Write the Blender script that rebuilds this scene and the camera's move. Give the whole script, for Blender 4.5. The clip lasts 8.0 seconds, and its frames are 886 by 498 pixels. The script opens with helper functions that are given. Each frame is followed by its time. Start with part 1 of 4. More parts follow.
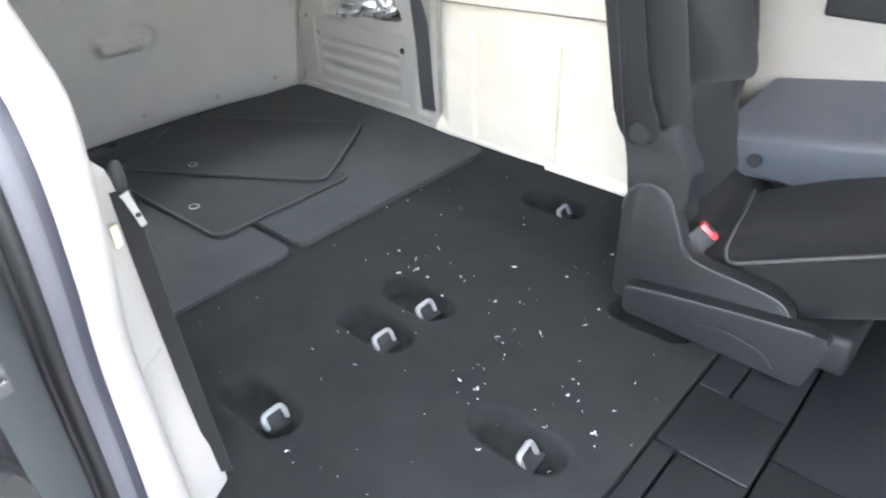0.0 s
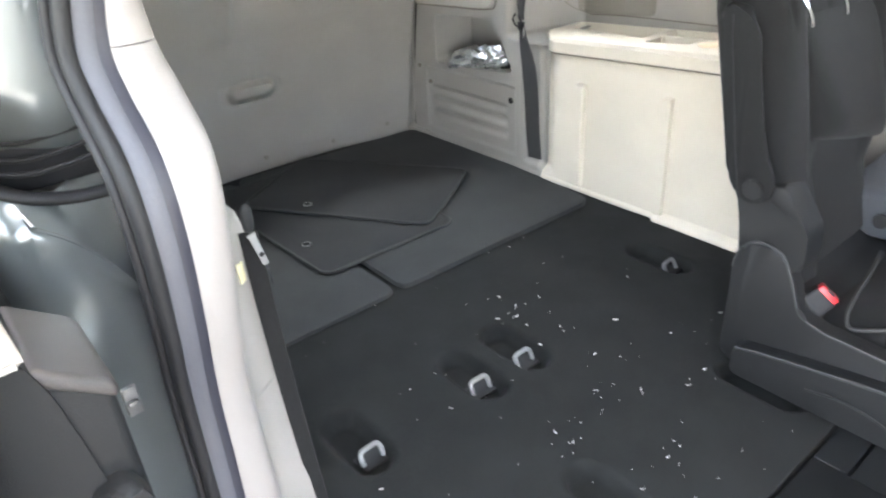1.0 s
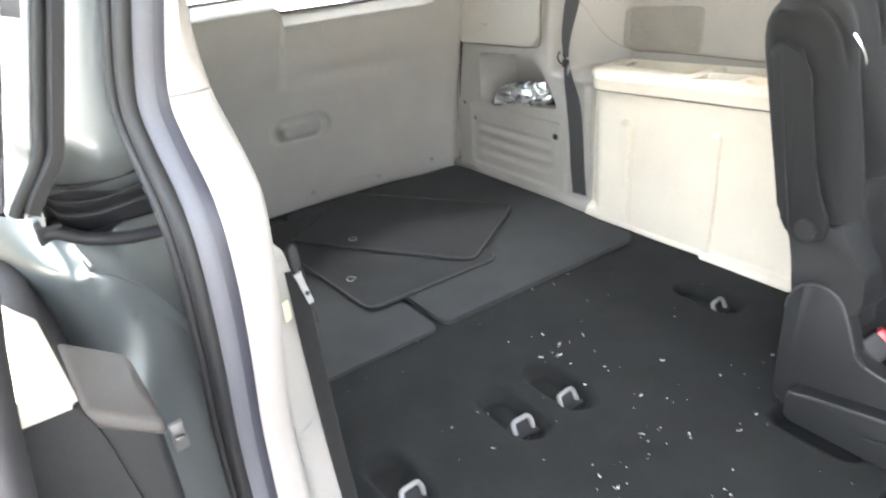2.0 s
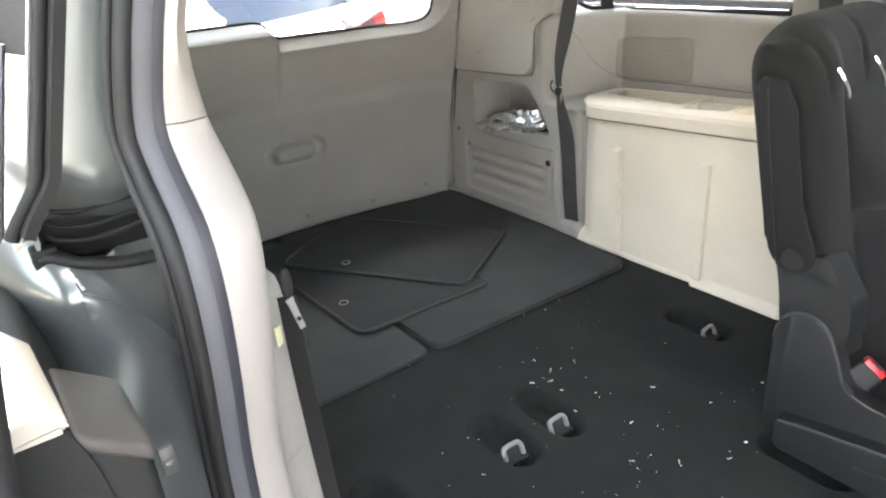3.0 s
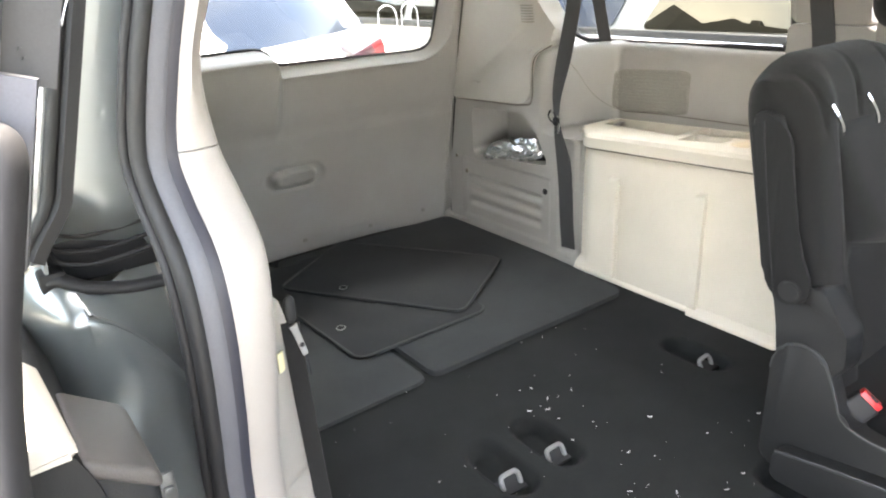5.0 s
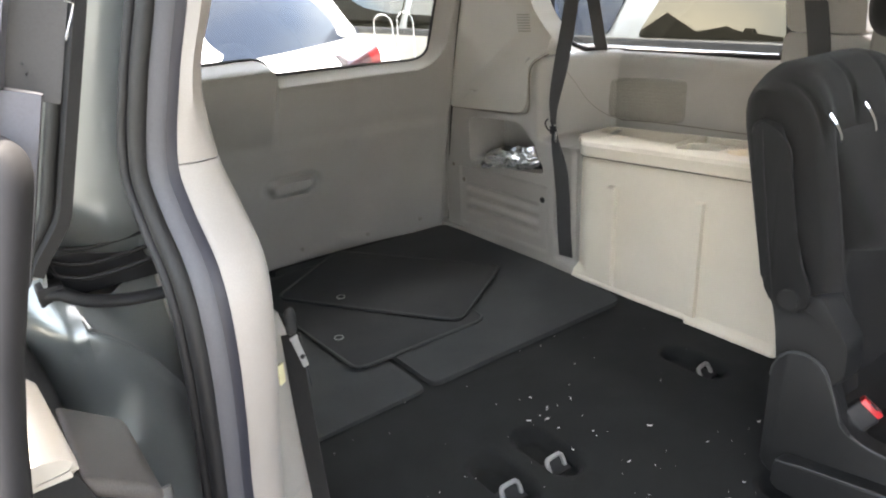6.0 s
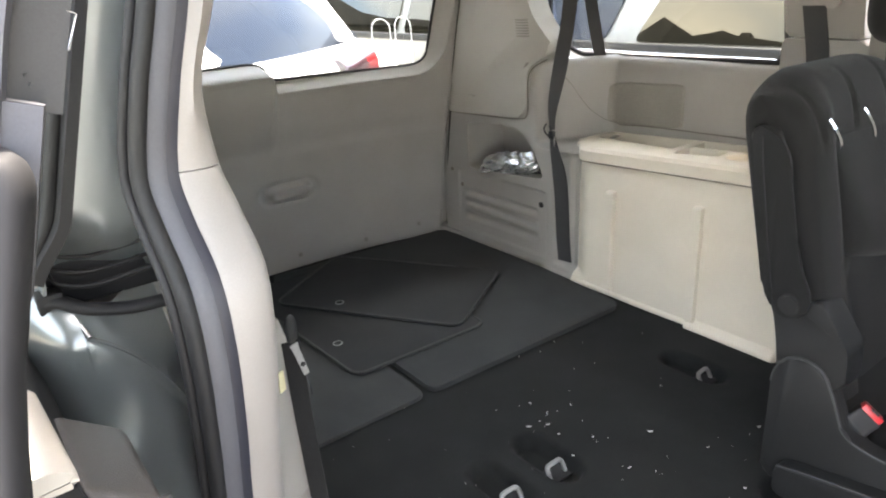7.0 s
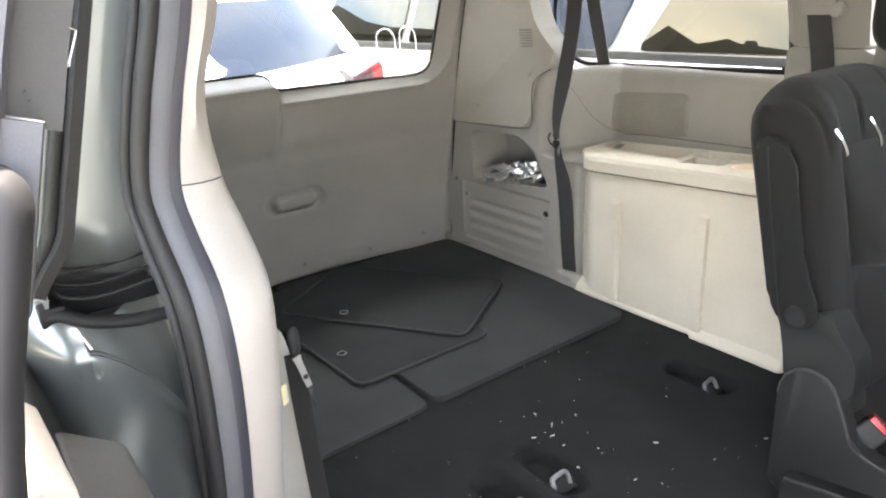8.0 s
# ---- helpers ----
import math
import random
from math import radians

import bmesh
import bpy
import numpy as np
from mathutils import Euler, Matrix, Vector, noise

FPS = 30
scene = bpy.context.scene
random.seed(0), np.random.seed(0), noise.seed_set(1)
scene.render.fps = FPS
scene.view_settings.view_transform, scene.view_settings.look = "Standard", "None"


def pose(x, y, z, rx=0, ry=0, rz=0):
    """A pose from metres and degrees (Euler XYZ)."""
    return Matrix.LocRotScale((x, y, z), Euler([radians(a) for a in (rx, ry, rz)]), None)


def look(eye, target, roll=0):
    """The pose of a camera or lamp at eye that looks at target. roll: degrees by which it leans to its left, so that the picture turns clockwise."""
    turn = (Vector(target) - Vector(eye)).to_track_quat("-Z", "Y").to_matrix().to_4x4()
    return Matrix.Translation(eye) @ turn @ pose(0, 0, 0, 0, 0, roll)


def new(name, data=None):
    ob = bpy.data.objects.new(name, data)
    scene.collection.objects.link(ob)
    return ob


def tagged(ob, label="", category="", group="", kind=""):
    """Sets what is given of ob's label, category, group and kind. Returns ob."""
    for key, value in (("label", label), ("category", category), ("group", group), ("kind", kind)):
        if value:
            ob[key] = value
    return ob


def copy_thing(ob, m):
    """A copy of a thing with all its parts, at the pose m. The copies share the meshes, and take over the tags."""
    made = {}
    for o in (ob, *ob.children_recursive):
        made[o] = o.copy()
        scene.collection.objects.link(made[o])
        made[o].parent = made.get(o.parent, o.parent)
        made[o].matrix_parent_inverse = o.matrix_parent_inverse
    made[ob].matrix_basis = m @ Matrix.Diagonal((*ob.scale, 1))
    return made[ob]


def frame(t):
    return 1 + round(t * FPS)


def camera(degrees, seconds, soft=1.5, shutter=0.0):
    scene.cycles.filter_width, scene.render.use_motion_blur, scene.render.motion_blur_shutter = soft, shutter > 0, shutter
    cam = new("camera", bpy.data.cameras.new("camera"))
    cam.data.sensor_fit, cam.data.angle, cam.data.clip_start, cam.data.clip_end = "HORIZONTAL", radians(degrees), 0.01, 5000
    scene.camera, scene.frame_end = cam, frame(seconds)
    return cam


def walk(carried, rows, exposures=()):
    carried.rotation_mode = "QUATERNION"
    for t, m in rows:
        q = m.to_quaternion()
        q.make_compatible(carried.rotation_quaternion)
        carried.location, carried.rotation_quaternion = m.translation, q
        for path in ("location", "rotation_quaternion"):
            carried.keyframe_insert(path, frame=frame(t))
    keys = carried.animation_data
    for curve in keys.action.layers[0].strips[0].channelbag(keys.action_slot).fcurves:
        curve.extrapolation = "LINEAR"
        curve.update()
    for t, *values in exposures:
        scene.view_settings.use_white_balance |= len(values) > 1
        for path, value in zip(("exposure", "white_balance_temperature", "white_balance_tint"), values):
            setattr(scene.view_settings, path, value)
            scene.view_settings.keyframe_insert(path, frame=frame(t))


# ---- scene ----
cam = camera(66.1, 8.0, 2.1, 0.6)
PATH = [
    (0, (2.237, -1.003, 0.952), (1.109, 0.231, -0.145), -1.6),
    (0.5, (2.245, -1.014, 0.957), (1.006, 0.165, -0.079), -2.5),
    (1, (2.242, -1.017, 0.972), (0.87, 0.059, -0.008), -3.8),
    (1.5, (2.245, -1.015, 0.979), (0.822, 0.031, 0.039), -4.4),
    (2, (2.241, -1.014, 0.984), (0.759, -0.007, 0.095), -5.1),
    (2.2, (2.244, -1.014, 0.987), (0.736, -0.022, 0.125), -5.6),
    (3.3, (2.251, -1.017, 0.995), (0.77, 0.052, 0.18), -3.9),
    (3.5, (2.253, -1.02, 0.996), (0.778, 0.067, 0.195), -3.8),
    (4, (2.256, -1.025, 1.001), (0.785, 0.094, 0.235), -3.1),
    (4.5, (2.252, -1.028, 1.003), (0.752, 0.057, 0.248), -3.6),
    (4.7, (2.251, -1.029, 1.003), (0.748, 0.045, 0.238), -3.2),
    (5.8, (2.236, -1.032, 1.004), (0.741, 0.064, 0.253), -3.3),
    (6, (2.24, -1.033, 1.006), (0.741, 0.061, 0.262), -3.3),
    (6.5, (2.234, -1.035, 1.006), (0.736, 0.059, 0.258), -3.4),
    (7, (2.234, -1.034, 1.009), (0.736, 0.069, 0.275), -3.3),
    (7.5, (2.236, -1.031, 1.011), (0.716, 0.055, 0.296), -3.9),
    (8, (2.231, -1.029, 1.012), (0.718, 0.069, 0.301), -3.5),
]
walk(cam, [(t, look(eye, aim, lean)) for t, eye, aim, lean in PATH], [(0.0, 5.08, 6600, 11), (0.5, 4.74, 6720, 11), (1.0, 4.62, 6850, 11), (2.0, 4.94, 7000, 11), (2.2, 4.88, 7050, 11), (3.5, 4.13, 7250, 11), (4.0, 4.42, 7250, 11), (4.5, 4.64, 7300, 11), (4.7, 4.62, 7250, 11), (6.0, 3.87, 7250, 12), (6.5, 3.79, 7250, 12), (7.0, 3.94, 7250, 12), (8.0, 4.24, 7250, 12)])
# ---- light ----
world = bpy.data.worlds.new("world")
scene.world = world
world.use_nodes = True
sky = world.node_tree.nodes.new("ShaderNodeTexSky")
sky.sky_type, sky.sun_disc = "NISHITA", False
SUN_FROM = Vector((-0.06, 0.24, 0.97)).normalized()
sky.sun_elevation = math.asin(SUN_FROM.z)
sky.sun_rotation = math.atan2(SUN_FROM.x, SUN_FROM.y)
sky.air_density, sky.dust_density = 1.0, 2.5
# thin broken cloud over the blue
wn, wl = world.node_tree.nodes, world.node_tree.links
wco, streak, puff, ramp, mix = (wn.new(k) for k in ("ShaderNodeTexCoord", "ShaderNodeMapping", "ShaderNodeTexNoise", "ShaderNodeMapRange", "ShaderNodeMixRGB"))
streak.inputs["Scale"].default_value = (1.0, 1.0, 2.6)
puff.inputs["Scale"].default_value, puff.inputs["Detail"].default_value = 2.8, 4.0
wl.new(wco.outputs["Generated"], streak.inputs["Vector"])
wl.new(streak.outputs[0], puff.inputs["Vector"])
ramp.inputs["From Min"].default_value, ramp.inputs["From Max"].default_value = 0.36, 0.72
ramp.inputs["To Max"].default_value = 0.75
wl.new(puff.outputs["Fac"], ramp.inputs["Value"])
wl.new(ramp.outputs[0], mix.inputs[0])
wl.new(sky.outputs[0], mix.inputs[1])
mix.inputs[2].default_value = (7.5, 7.6, 7.8, 1)
wl.new(mix.outputs[0], wn["Background"].inputs[0])
world.node_tree.nodes["Background"].inputs[1].default_value = 0.15
sun = new("sun", bpy.data.lights.new("sun", "SUN"))
sun.data.energy, sun.data.angle, sun.data.color = 3.2, radians(0.6), (1.0, 0.95, 0.88)
sun.matrix_world = look(SUN_FROM * 30, (0, 0, 0))


# ---- materials ----
def material(name, color, rough=0.6, metal=0.0, grain=0.0, scale=400.0, bump=0.0, mottle=0.12, mottle_scale=6.0,
             coat=0.0, sheen=0.0, spec=0.5, cells=False, wear=0.2):
    """A Principled surface with fine grain, broad mottling and relief, all in metres."""
    m = bpy.data.materials.new(name)
    m.use_nodes = True
    nt = m.node_tree
    b = nt.nodes["Principled BSDF"]
    b.inputs["Roughness"].default_value = rough
    b.inputs["Metallic"].default_value = metal
    b.inputs["Coat Weight"].default_value = coat
    b.inputs["Coat Roughness"].default_value = 0.05
    b.inputs["Sheen Weight"].default_value = sheen
    b.inputs["Specular IOR Level"].default_value = spec
    co = nt.nodes.new("ShaderNodeTexCoord")
    fine = nt.nodes.new("ShaderNodeTexVoronoi" if cells else "ShaderNodeTexNoise")
    fine.inputs["Scale"].default_value = scale
    if not cells:
        fine.inputs["Detail"].default_value = 4
    nt.links.new(co.outputs["Object"], fine.inputs["Vector"])
    broad = nt.nodes.new("ShaderNodeTexNoise")
    broad.inputs["Scale"].default_value = mottle_scale
    broad.inputs["Detail"].default_value = 5
    nt.links.new(co.outputs["Object"], broad.inputs["Vector"])
    fine_out = fine.outputs["Distance"] if cells else fine.outputs["Fac"]

    def shade(src, amount, prev):
        rng = nt.nodes.new("ShaderNodeMapRange")
        rng.inputs["From Min"].default_value, rng.inputs["From Max"].default_value = 0.25, 0.75
        rng.inputs["To Min"].default_value, rng.inputs["To Max"].default_value = 1 - amount, 1 + amount
        nt.links.new(src, rng.inputs["Value"])
        mul = nt.nodes.new("ShaderNodeVectorMath")
        mul.operation = "SCALE"
        if prev is None:
            mul.inputs[0].default_value = color
        else:
            nt.links.new(prev, mul.inputs[0])
        nt.links.new(rng.outputs[0], mul.inputs["Scale"])
        return mul.outputs[0]

    out = shade(broad.outputs["Fac"], mottle, None)
    if grain:
        out = shade(fine_out, grain, out)
    nt.links.new(out, b.inputs["Base Color"])
    rr = nt.nodes.new("ShaderNodeMapRange")
    rr.inputs["To Min"].default_value, rr.inputs["To Max"].default_value = max(rough - min(0.08, rough * wear), 0.0), min(rough + min(0.08, rough * wear), 1)
    nt.links.new(broad.outputs["Fac"], rr.inputs["Value"])
    nt.links.new(rr.outputs[0], b.inputs["Roughness"])
    if bump:
        bp = nt.nodes.new("ShaderNodeBump")
        bp.inputs["Strength"].default_value = bump
        bp.inputs["Distance"].default_value = 0.001
        nt.links.new(fine_out, bp.inputs["Height"])
        nt.links.new(bp.outputs[0], b.inputs["Normal"])
    return m


def glass(name, color, rough=0.0):
    """Tinted pane: a mix of clear transmission and a mirror coat."""
    m = bpy.data.materials.new(name)
    m.use_nodes = True
    nt = m.node_tree
    nt.nodes.remove(nt.nodes["Principled BSDF"])
    tr, gl, mx, fr = (nt.nodes.new(n) for n in ("ShaderNodeBsdfTransparent", "ShaderNodeBsdfGlossy", "ShaderNodeMixShader", "ShaderNodeFresnel"))
    tr.inputs[0].default_value = (*color, 1)
    gl.inputs["Roughness"].default_value = 0.02 + rough
    fr.inputs["IOR"].default_value = 1.35
    nt.links.new(fr.outputs[0], mx.inputs[0])
    nt.links.new(tr.outputs[0], mx.inputs[1])
    nt.links.new(gl.outputs[0], mx.inputs[2])
    nt.links.new(mx.outputs[0], nt.nodes["Material Output"].inputs[0])
    return m


CARPET = material("carpet", (0.0148, 0.0156, 0.0152), 0.95, grain=0.5, scale=900, bump=0.8, mottle=0.25, mottle_scale=9, sheen=0.025, spec=0.12)
BOARD = material("board_carpet", (0.0355, 0.0375, 0.0372), 0.95, grain=0.45, scale=1100, bump=0.7, mottle=0.18, mottle_scale=7, sheen=0.05, spec=0.15)
MAT = material("mat_carpet", (0.029, 0.030, 0.030), 0.95, grain=0.6, scale=800, bump=0.9, mottle=0.2, sheen=0.03, spec=0.15)
PIPING = material("piping", (0.045, 0.046, 0.046), 0.7, grain=0.3, scale=900, bump=0.5)
MAT_EDGE = material("mat_edging", (0.027, 0.028, 0.028), 0.75, grain=0.3, scale=900, bump=0.5)
NAVY = material("dark_navy_rubber", (0.020, 0.021, 0.030), 0.5, grain=0.08, scale=500, bump=0.1)
ARM_CLOTH = material("armrest_cloth", (0.0105, 0.0105, 0.0108), 0.75, spec=0.3, grain=0.4, scale=1100, bump=0.5, mottle=0.15)
# latch plastic, also the painted highlight of the seat shield rims
RIM_GLINT_LATCH = material("rim_glint_latch_plastic", (0.032, 0.033, 0.034), 0.5, spec=0.4, grain=0.1, scale=700)
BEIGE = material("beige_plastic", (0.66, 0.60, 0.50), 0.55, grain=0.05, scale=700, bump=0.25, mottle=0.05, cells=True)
# the beige plastic again, darkened in colour where panels stand in shade
BEIGE_HALF_SHADED = material("half_shaded_beige_plastic", (0.395, 0.372, 0.328), 0.58, grain=0.05, scale=700, bump=0.25, mottle=0.05, cells=True)
# grey-beige of the gate, also darkened to carry shade on other panels
BEIGE_GREY_SHADED = material("grey_shaded_beige_plastic", (0.305, 0.288, 0.263), 0.6, grain=0.05, scale=700, bump=0.25, mottle=0.06, cells=True)
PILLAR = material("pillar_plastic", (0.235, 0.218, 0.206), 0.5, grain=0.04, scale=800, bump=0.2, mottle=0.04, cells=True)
GREY_PLASTIC = material("dark_grey_plastic", (0.012, 0.0125, 0.013), 0.56, spec=0.3, grain=0.15, scale=900, bump=0.4, mottle=0.1, cells=True)
MID_PLASTIC = material("bin_plastic", (0.0080, 0.0089, 0.0094), 0.6, spec=0.18, grain=0.15, scale=900, bump=0.4, mottle=0.2, cells=True)
FABRIC = material("seat_fabric", (0.0085, 0.0085, 0.0086), 0.9, grain=0.5, scale=1400, bump=0.7, mottle=0.2, sheen=0.05, spec=0.2)
VINYL = material("black_vinyl", (0.068, 0.073, 0.082), 0.30, grain=0.15, scale=450, bump=0.5, mottle=0.1, cells=True)
LEATHER = material("armrest_leather", (0.054, 0.049, 0.046), 0.5, grain=0.12, scale=650, bump=0.3, mottle=0.15, mottle_scale=20, cells=True)
BRICK = material("dark_brown_wall", (0.03, 0.028, 0.025), 0.8, grain=0.2, scale=20, mottle=0.3, mottle_scale=1)
RUBBER = material("black_rubber", (0.012, 0.012, 0.013), 0.62, spec=0.35, grain=0.1, scale=300, bump=0.1)
STRIP = material("grey_rubber", (0.064, 0.066, 0.077), 0.6, grain=0.08, scale=500, bump=0.15)
WEB = material("belt_webbing", (0.038, 0.038, 0.038), 0.7, grain=0.4, scale=1200, bump=0.6)
STEEL = material("zinc_steel", (0.27, 0.27, 0.264), 0.48, metal=0.55, grain=0.1, scale=300, bump=0.1)
CHROME = material("chrome", (0.85, 0.86, 0.88), 0.12, metal=1.0)
PAINT = material("green_grey_paint", (0.22, 0.24, 0.242), 0.28, metal=0.6, mottle=0.02, mottle_scale=1.5, coat=0.5, wear=0.02)
WHITE_PAINT = material("white_paint", (0.80, 0.80, 0.79), 0.3, mottle=0.03, coat=0.6)
SILVER_PAINT = material("silver_paint", (0.24, 0.24, 0.23), 0.35, metal=0.5, mottle=0.04, coat=0.6)
DOOR_TRIM = material("door_trim_plastic", (0.22, 0.207, 0.188), 0.6, grain=0.05, scale=700, bump=0.25, mottle=0.06, cells=True)
CREAM = material("cream_trim", (0.48, 0.445, 0.39), 0.4, mottle=0.04)
EDGE = material("edge_rubber", (0.019, 0.019, 0.021), 0.70, spec=0.25, mottle=0.08, mottle_scale=14)
SEAM = material("shadow_gap", (0.16, 0.14, 0.115), 0.9)
DARK = material("dark_gap", (0.010, 0.010, 0.010), 0.9)
PAINT.node_tree.nodes["Principled BSDF"].inputs["Coat Roughness"].default_value = 0.10
GRILLE = material("speaker_grille", (0.24, 0.225, 0.195), 0.7, grain=0.12, scale=420, bump=0.5, cells=True)
RED = material("red_plastic", (0.42, 0.014, 0.02), 0.35, mottle=0.05)
TAIL_RED = material("tail_lamp_red", (0.22, 0.008, 0.012), 0.15, mottle=0.05, coat=0.8)
PLUM = material("plum_lens", (0.03, 0.010, 0.016), 0.15, mottle=0.1, coat=0.8)
LABEL = material("label_paper", (0.75, 0.70, 0.45), 0.6)
FLAKE = material("white_flake", (0.54, 0.53, 0.51), 0.6, grain=0.2, scale=300)
FOIL = material("clear_film", (0.62, 0.64, 0.65), 0.14, metal=0.75, grain=0.2, scale=40, bump=0.2)
HEADLINER = material("headliner", (0.66, 0.62, 0.55), 0.95, grain=0.2, scale=500, bump=0.4)
ASPHALT = material("pale_concrete", (0.28, 0.27, 0.25), 0.9, grain=0.4, scale=120, bump=0.8, mottle=0.25, mottle_scale=0.7)
TYRE = material("tyre_rubber", (0.015, 0.015, 0.015), 0.8)
CAR_GLASS = material("dark_car_glass", (0.011, 0.015, 0.025), 0.10, mottle=0.05, spec=0.16)
VAN_GLASS = material("warm_dark_glass", (0.004, 0.004, 0.003), 0.012, mottle=0.05, spec=0.62)
VAN_GLASS.node_tree.nodes["Principled BSDF"].inputs["Specular Tint"].default_value = (1.0, 0.86, 0.64, 1)
VAN_GLASS.node_tree.nodes["Principled BSDF"].inputs["IOR"].default_value = 1.62
PANE = glass("clear_pane", (0.86, 0.88, 0.86))
DIMMER_PANE = glass("dimming_pane", (0.22, 0.24, 0.23))


# ---- building helpers ----
def finish(name, bm, mat, parent=None, label="", smooth=40):
    me = bpy.data.meshes.new(name)
    bmesh.ops.recalc_face_normals(bm, faces=bm.faces)
    bm.to_mesh(me)
    bm.free()
    me.materials.append(mat)
    for p in me.polygons:
        p.use_smooth = smooth > 0
    if smooth > 0:
        me.set_sharp_from_angle(angle=radians(smooth))
    ob = new(name, me)
    if parent is not None:
        ob.parent = parent
    if label:
        ob["label"] = label
    return ob


def part(name, bm, mat, parent, label="", smooth=40):
    return finish(name, bm, mat, parent, label, smooth)


def thing(name, label, category, group="", at=(0, 0, 0), kind=""):
    ob = new(name)
    ob.empty_display_size = 0.05
    ob.location = at
    return tagged(ob, label, category, group, kind)


def box(lo, hi, r=0.004, seg=2):
    bm = bmesh.new()
    bmesh.ops.create_cube(bm, size=1)
    for v in bm.verts:
        v.co = Vector([(a + b) / 2 + (b - a) * c for a, b, c in zip(lo, hi, v.co)])
    if r:
        bmesh.ops.bevel(bm, geom=bm.edges[:], offset=r, segments=seg, affect="EDGES", profile=0.5)
    return bm


def join(*bms):
    out = bms[0]
    for b in bms[1:]:
        me = bpy.data.meshes.new("tmp")
        b.to_mesh(me)
        b.free()
        out.from_mesh(me)
        bpy.data.meshes.remove(me)
    return out


def fillet(poly, r, n=4):
    """Round the corners of a closed 2D outline."""
    out = []
    k = len(poly)
    for i in range(k):
        p, a, b = Vector(poly[i]), Vector(poly[i - 1]), Vector(poly[(i + 1) % k])
        u, v = a - p, b - p
        d = min(r, u.length * 0.45, v.length * 0.45)
        s, e = p + u.normalized() * d, p + v.normalized() * d
        for j in range(n + 1):
            t = j / n
            out.append(tuple(s * (1 - t) ** 2 + p * 2 * t * (1 - t) + e * t * t))
    return out


def prism(poly, axis, a, b, bevel=0.003, seg=2):
    """A closed 2D outline drawn out along an axis from a to b, with softened rims."""
    bm = bmesh.new()

    def place(p, d):
        return {"x": (d, p[0], p[1]), "y": (p[0], d, p[1]), "z": (p[0], p[1], d)}[axis]

    lo = [bm.verts.new(place(p, a)) for p in poly]
    hi = [bm.verts.new(place(p, b)) for p in poly]
    n = len(poly)
    f1, f2 = bm.faces.new(lo), bm.faces.new(hi[::-1])
    for i in range(n):
        bm.faces.new((lo[i], hi[i], hi[(i + 1) % n], lo[(i + 1) % n]))
    if bevel:
        rims = [e for f in (f1, f2) for e in f.edges]
        bmesh.ops.bevel(bm, geom=rims, offset=bevel, segments=seg, affect="EDGES", profile=0.5)
    return bm


def sheet(u, v, f, thick=0.0):
    """A surface f(u, v) over two number lists; thick draws it back along its normals."""
    bm = bmesh.new()
    rows = [[bm.verts.new(f(a, b)) for b in v] for a in u]
    for i in range(len(u) - 1):
        for j in range(len(v) - 1):
            bm.faces.new((rows[i][j], rows[i + 1][j], rows[i + 1][j + 1], rows[i][j + 1]))
    if thick:
        bmesh.ops.recalc_face_normals(bm, faces=bm.faces)
        bmesh.ops.solidify(bm, geom=bm.faces[:], thickness=thick)
    return bm


def steps(a, b, n):
    return [a + (b - a) * i / n for i in range(n + 1)]


def smooth_path(pts, n=6):
    pts = [Vector(p) for p in pts]
    out = []
    for i in range(len(pts) - 1):
        p0, p1, p2, p3 = pts[max(i - 1, 0)], pts[i], pts[i + 1], pts[min(i + 2, len(pts) - 1)]
        for j in range(n):
            t = j / n
            out.append(0.5 * ((2 * p1) + (p2 - p0) * t + (2 * p0 - 5 * p1 + 4 * p2 - p3) * t * t + (3 * p1 - p0 - 3 * p2 + p3) * t ** 3))
    return out + [pts[-1]]


def sweep(path, profile, side, closed_path=False):
    """Draw a closed 2D profile along a path; its first axis lies along side(i, tangent)."""
    bm = bmesh.new()
    path = [Vector(p) for p in path]
    rings = []
    n = len(path)
    for i, p in enumerate(path):
        a = path[i - 1] if (i or closed_path) else path[0]
        b = path[(i + 1) % n] if (i < n - 1 or closed_path) else path[-1]
        t = (b - a).normalized()
        s = Vector(side(i, t) if callable(side) else side)
        s = (s - t * s.dot(t)).normalized()
        w = t.cross(s)
        rings.append([bm.verts.new(p + s * q[0] + w * q[1]) for q in profile])
    m = len(profile)
    for i in range(n if closed_path else n - 1):
        r0, r1 = rings[i], rings[(i + 1) % n]
        for j in range(m):
            bm.faces.new((r0[j], r0[(j + 1) % m], r1[(j + 1) % m], r1[j]))
    if not closed_path:
        bm.faces.new(rings[0][::-1])
        bm.faces.new(rings[-1])
    return bm


def circle(r, n=10, sx=1.0, sy=1.0):
    return [(r * sx * math.cos(2 * math.pi * i / n), r * sy * math.sin(2 * math.pi * i / n)) for i in range(n)]


def ribbon(w, t):
    return [(-w / 2, -t / 2), (w / 2, -t / 2), (w / 2, t / 2), (-w / 2, t / 2)]


def tube(path, r, n=8, side=(0.13, 0.31, 0.94), closed_path=False):
    return sweep(path, circle(r, n), side, closed_path)


def disc(center, normal, r, depth, n=20, bevel=0.0015):
    bm = bmesh.new()
    bmesh.ops.create_cone(bm, cap_ends=True, segments=n, radius1=r, radius2=r, depth=depth)
    if bevel:
        bmesh.ops.bevel(bm, geom=[e for e in bm.edges if len(e.link_faces) == 2 and any(len(f.verts) > 4 for f in e.link_faces)],
                        offset=bevel, segments=2, affect="EDGES")
    q = Vector(normal).to_track_quat("Z", "Y").to_matrix().to_4x4()
    bm.transform(Matrix.Translation(center) @ q)
    return bm


def sm(t):
    t = min(max(t, 0.0), 1.0)
